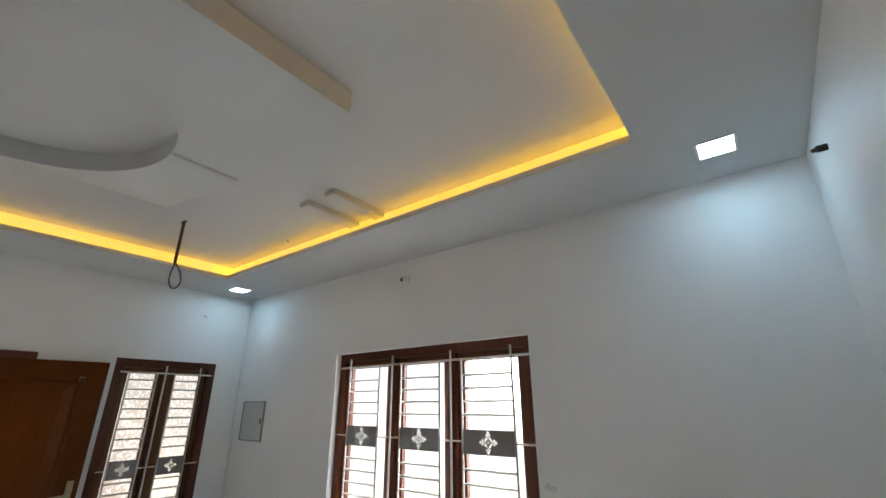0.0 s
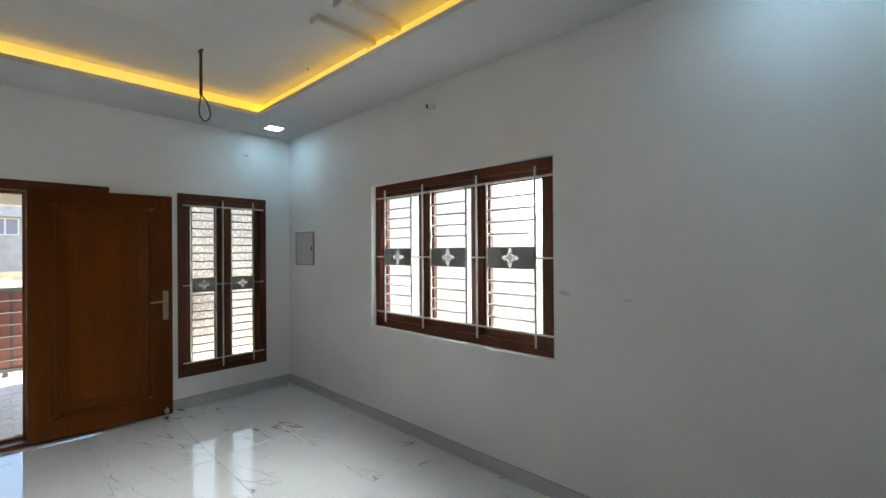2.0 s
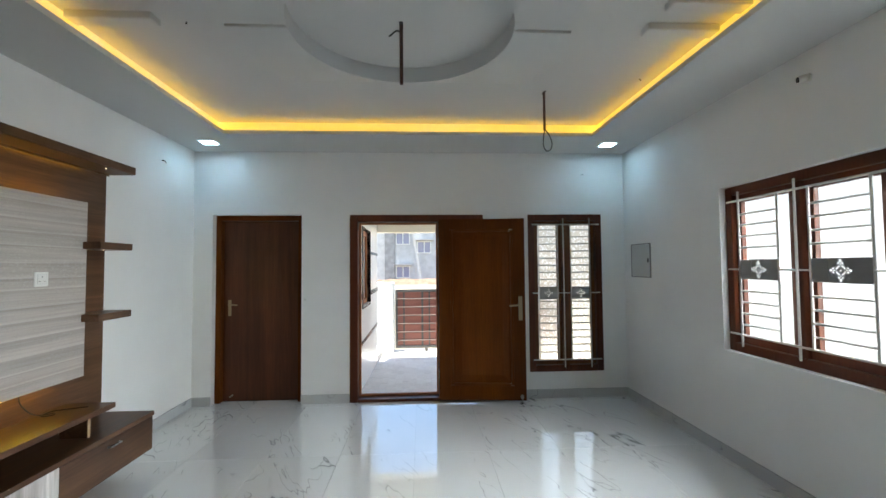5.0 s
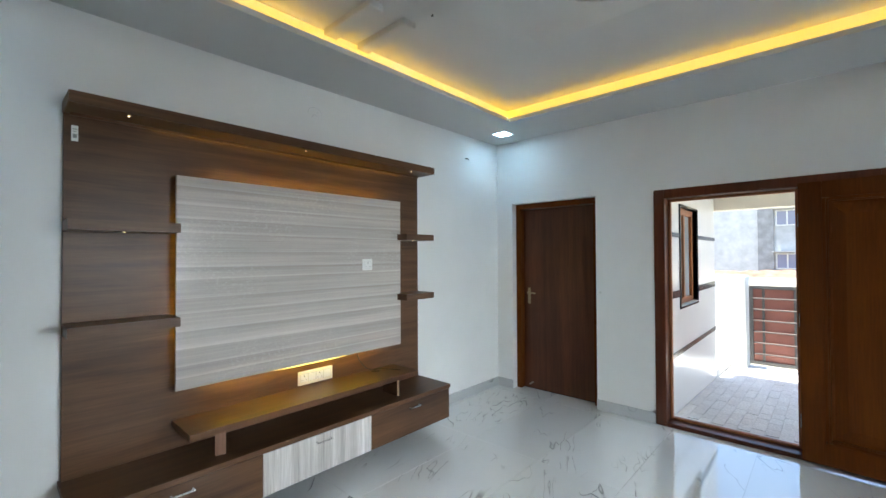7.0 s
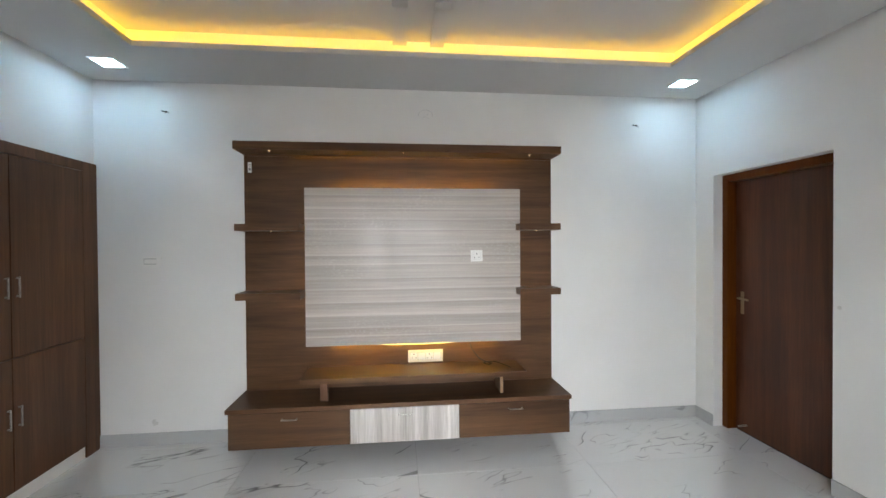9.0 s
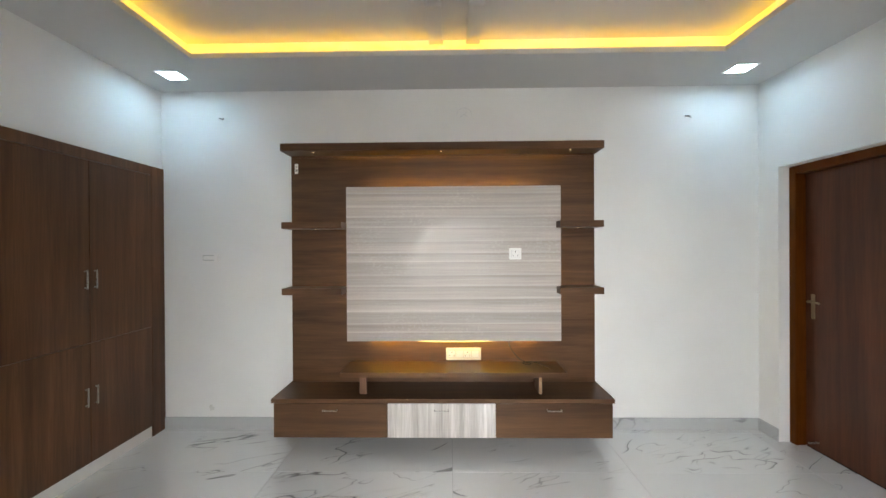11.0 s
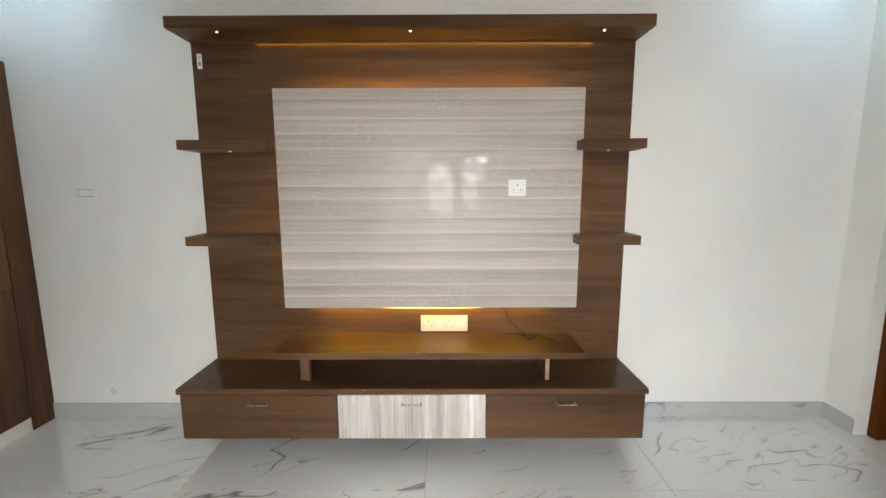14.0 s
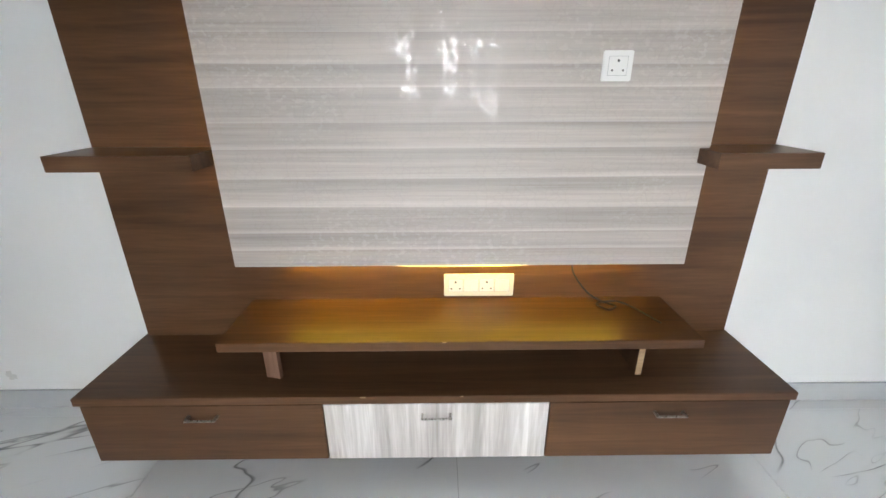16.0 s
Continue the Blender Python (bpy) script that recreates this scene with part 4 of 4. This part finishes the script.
part("frame", frame_bars(bmesh.new(), "y", -0.665, -0.61, -6.0, -5.22, 1.0, 2.05, 0.07), LIGHT_TEAK, w3)
part("mullion", boxed(-5.64, -5.58, -0.663, -0.612, 1.06, 1.99, bevel=0.003), LIGHT_TEAK, w3)
for a, b in ((-5.94, -5.64), (-5.58, -5.28)):
    part("pane", boxed(a, b, -0.642, -0.637, 1.06, 1.99), PANE_PALE, w3)
part("window_sill", boxed(-5.999, -5.221, -0.608, -0.556, 1.0005, 1.012, bevel=0.002), STEEL_GREY, w3, "pale grey stone sill")
solid("porch_ceiling", boxed(-7.3, XW - 0.232, -0.80, 1.35, 2.6, 2.75), CREAM, "cream painted porch ceiling", "ceiling", kind="structure")
solid("porch_beam", boxed(-7.3, -7.07, -0.80, 1.35, 2.14, 2.6), CREAM, "cream painted concrete porch beam", "beam", kind="structure")
solid("room_behind_porch", boxed(-7.0, XW - 0.232, -3.2, -2.7, -0.3, 2.75), WALL, "plain white wall behind the porch window", "wall", kind="structure")

solid("gate_pillar", boxed(-8.62, -8.2, -0.80, -0.36, -0.32, 1.20, bevel=0.01), WHITEWASH, "whitewashed square gate pillar", "pillar")
solid("compound_wall", boxed(-8.5, -8.32, -9.0, -0.80, -0.32, 1.02), WHITEWASH, "low whitewashed compound wall", "wall", kind="structure")
solid("side_kerb", boxed(-8.2, -7.05, -0.80, -0.57, -0.3, -0.04, bevel=0.008), WHITEWASH, "white kerb beside the porch wall", "kerb", kind="structure")
gate = thing("metal_gate", (-8.3, 0.7, -0.16), "grey steel driveway gate with brick-red sheets", "gate")
GY0, GY1, GZ0, GZ1 = -0.33, 3.0, -0.13, 1.06
part("gate_frame", frame_bars(bmesh.new(), "x", -8.325, -8.275, GY0, GY1, GZ0, GZ1, 0.05), GATE_STEEL, gate)
gy = GY0
while gy < GY1 - 0.1:
    part("upright", boxed(-8.315, -8.285, gy + 0.16, gy + 0.19, GZ0 + 0.05, GZ1 - 0.05), GATE_STEEL, gate)
    part("sheet", boxed(-8.318, -8.312, gy + 0.05, min(gy + 0.56, GY1 - 0.05), GZ0 + 0.05, GZ1 - 0.05), GATE_RED, gate, "brick-red sheet")
    gy += 0.52
    if gy < GY1 - 0.1:
        part("upright", boxed(-8.32, -8.28, gy + 0.01, gy + 0.05, GZ0 + 0.05, GZ1 - 0.05), GATE_STEEL, gate)
for k in range(6):
    z = GZ0 + 0.16 + 0.168 * k
    part("rail", rod(bmesh.new(), (-8.28, GY0 + 0.05, z), (-8.28, GY1 - 0.05, z), 0.012), GATE_RAIL, gate)
part("wheel", rod(bmesh.new(), (-8.315, 0.3, -0.165), (-8.285, 0.3, -0.165), 0.035, 14), GATE_STEEL, gate)
solid("compound_wall", boxed(-8.5, -8.32, 3.05, 9.0, -0.32, 1.3), WHITEWASH, "whitewashed compound wall beside the gate", "wall", kind="structure")
# added wall, tall enough to fill the wide window's view with white
solid("side_compound_wall", boxed(-8.5, 1.0, 4.2, 4.4, -0.32, 2.7), WHITEWASH, "added whitewashed side wall, a white backdrop to the wide window", "wall", kind="structure")

nb = thing("apartment_building", (-48, 4, -0.32), "half-finished grey rendered apartment block across the road", "building")
part("wall", boxed(-56, -45, -7.15, 26, -0.32, 11.5), CEMENT, nb)
part("parapet", boxed(-56.1, -44.9, -7.25, 26.1, 11.5, 12.2), CEMENT, nb)


# darker upright strip, slightly proud of the block's front
part("stair_bay", boxed(-45.01, -44.85, -3.7, -2.62, -0.32, 11.4), CEMENT_DARK, nb, "darker grey upright strip on the front")


def far_window(y, z):
    w = part("window", frame_bars(bmesh.new(), "x", -45.0, -44.92, y - 0.75, y + 0.75, z - 0.65, z + 0.65, 0.09), WHITEWASH, nb)
    part("pane", boxed(-44.99, -44.97, y - 0.66, y + 0.66, z - 0.56, z + 0.56), DARKGLASS, w)
    part("mullion", boxed(-44.97, -44.93, y - 0.05, y + 0.05, z - 0.56, z + 0.56), WHITEWASH, w)
    part("sunshade", boxed(-45.0, -44.4, y - 0.95, y + 0.95, z + 0.75, z + 0.85), CEMENT, nb)


for y, z in ((-1.75, 0.9), (0.54, 3.55), (-1.75, 4.5), (6.0, 1.1), (8.5, 3.6), (6.0, 4.3), (13.5, 1.1), (13.5, 4.3), (20, 1.1), (20, 4.3), (0.7, 7.4), (8.5, 7.4)):
    far_window(y, z)


def rubble():
    """A low uneven bank of broken brick and dry grass along the far building."""
    rnd = random.Random(21)
    verts, faces, nx, ny = [], [], 7, 60
    for i in range(nx):
        for k in range(ny):
            h = math.sin(math.pi * i / (nx - 1)) * (0.34 + 0.14 * abs(math.sin(k * 0.37) * math.cos(k * 0.13)) + rnd.uniform(0, 0.16))
            verts.append((-44.5 + 0.55 * i + rnd.uniform(-0.1, 0.1), -14 + 0.55 * k + rnd.uniform(-0.1, 0.1), -0.33 + (h if 0 < i < nx - 1 else 0)))
    for i in range(nx - 1):
        for k in range(ny - 1):
            faces.append((i * ny + k, (i + 1) * ny + k, (i + 1) * ny + k + 1, i * ny + k + 1))
    me = bpy.data.meshes.new("rubble_bank")
    me.from_pydata(verts, [], faces)
    me.materials.append(RUBBLE)
    tagged(new("rubble_bank", me), "low bank of reddish rubble and dry grass", "rubble", kind="stuff")


rubble()


def tree(x, y, h, seed):
    rnd = random.Random(seed)
    t = thing("tree", (x, y, -0.32), "leafy green tree beyond the compound wall", "tree")
    bm = bmesh.new()
    top = Vector((x + 0.2, y - 0.1, h * 0.36))
    bmesh.ops.create_cone(bm, cap_ends=True, segments=10, radius1=0.16, radius2=0.09, depth=h * 0.36 + 0.35,
                          matrix=Matrix.Translation((x + 0.1, y, (h * 0.36 - 0.32) / 2)))
    tips = []
    for k in range(9):
        a = rnd.uniform(0, math.tau)
        e = top + Vector((math.cos(a) * rnd.uniform(0.8, 2.6), math.sin(a) * rnd.uniform(0.8, 2.6), rnd.uniform(-0.5, h * 0.5)))
        tube(bm, curve_points([top - Vector((0, 0, 0.3)), (top + e) / 2 + Vector((0, 0, 0.2)), e], 5), 0.035)
        tips.append(e)
    part("trunk", bm, BARK, t)
    verts, faces = [], []
    for e in tips:
        for _ in range(420):
            c = e + Vector((rnd.gauss(0, 0.55), rnd.gauss(0, 0.55), rnd.gauss(0, 0.42)))
            q = Euler((rnd.uniform(-1, 1), rnd.uniform(-1, 1), rnd.uniform(0, 6.28))).to_matrix()
            s = rnd.uniform(0.13, 0.24)
            i = len(verts)
            verts += [c + q @ Vector(p) * s for p in ((-1, 0, 0), (0, -0.45, 0.1), (1, 0, 0), (0, 0.45, 0.1))]
            faces.append((i, i + 1, i + 2, i + 3))
    me = bpy.data.meshes.new("crown")
    me.from_pydata(verts, [], faces)
    me.materials.append(LEAF)
    cr = new("crown", me)
    cr.parent = t
    cr.matrix_parent_inverse = Matrix.Translation((-x, -y, 0.32))
    return t


tree(-58, -10.0, 4.2, 3)

# ---- pavers of the porch ----
PAVER_L, PAVER_W = 0.2, 0.1
pm = bpy.data.meshes.new("paver")
bm = box(bmesh.new(), 0.0006, PAVER_L - 0.0006, 0.0006, PAVER_W - 0.0006, -0.03, 0.0, 0.002)
bmesh.ops.recalc_face_normals(bm, faces=bm.faces)
bm.to_mesh(pm)
bm.free()
pm.materials.append(PAVER_BLOCK)
rnd = random.Random(8)
for j in range(15):
    for i in range(17):
        ob = new("paver", pm)
        ob.parent = porch
        ob.matrix_parent_inverse = Matrix.Translation(-porch.matrix_basis.translation)
        x = -8.27 + i * PAVER_L - (j % 2) * PAVER_L / 2
        ob.matrix_basis = pose(x, -0.568 + j * PAVER_W, pave(x) + rnd.uniform(-0.004, 0.0), 0, -math.degrees(math.atan(FALL)), 0)

# ---- floor tiles ----
fl = tagged(new("floor"), "polished white marble-look tile floor with grey veins", "floor", kind="structure")
part("bed", boxed(XW - 0.165, XE + 0.6, YS - 0.1, YN + 0.1, -0.15, -0.008), GROUT, fl)
TX, TY, JOINT = 1.2165, 0.608, 0.0016
tile_meshes = {}
x = -1.955 - 3 * TX
while x < XE:
    y = -1.685 - 2 * TY
    while y < YN:
        x0, x1, y0, y1 = max(x, XW - 0.16), min(x + TX, XE + 0.02), max(y, YS), min(y + TY, YN)
        if x1 - x0 > 0.01 and y1 - y0 > 0.01:
            key = (round(x1 - x0, 3), round(y1 - y0, 3))
            if key not in tile_meshes:
                bm = box(bmesh.new(), JOINT / 2, key[0] - JOINT / 2, JOINT / 2, key[1] - JOINT / 2, -0.008, 0.0, 0.0006)
                bmesh.ops.recalc_face_normals(bm, faces=bm.faces)
                me = bpy.data.meshes.new("tile")
                bm.to_mesh(me)
                bm.free()
                me.materials.append(TILE)
                tile_meshes[key] = me
            ob = new("tile", tile_meshes[key])
            ob.parent = fl
            ob.matrix_basis = Matrix.Translation((x0, y0, 0))
        y += TY
    x += TX
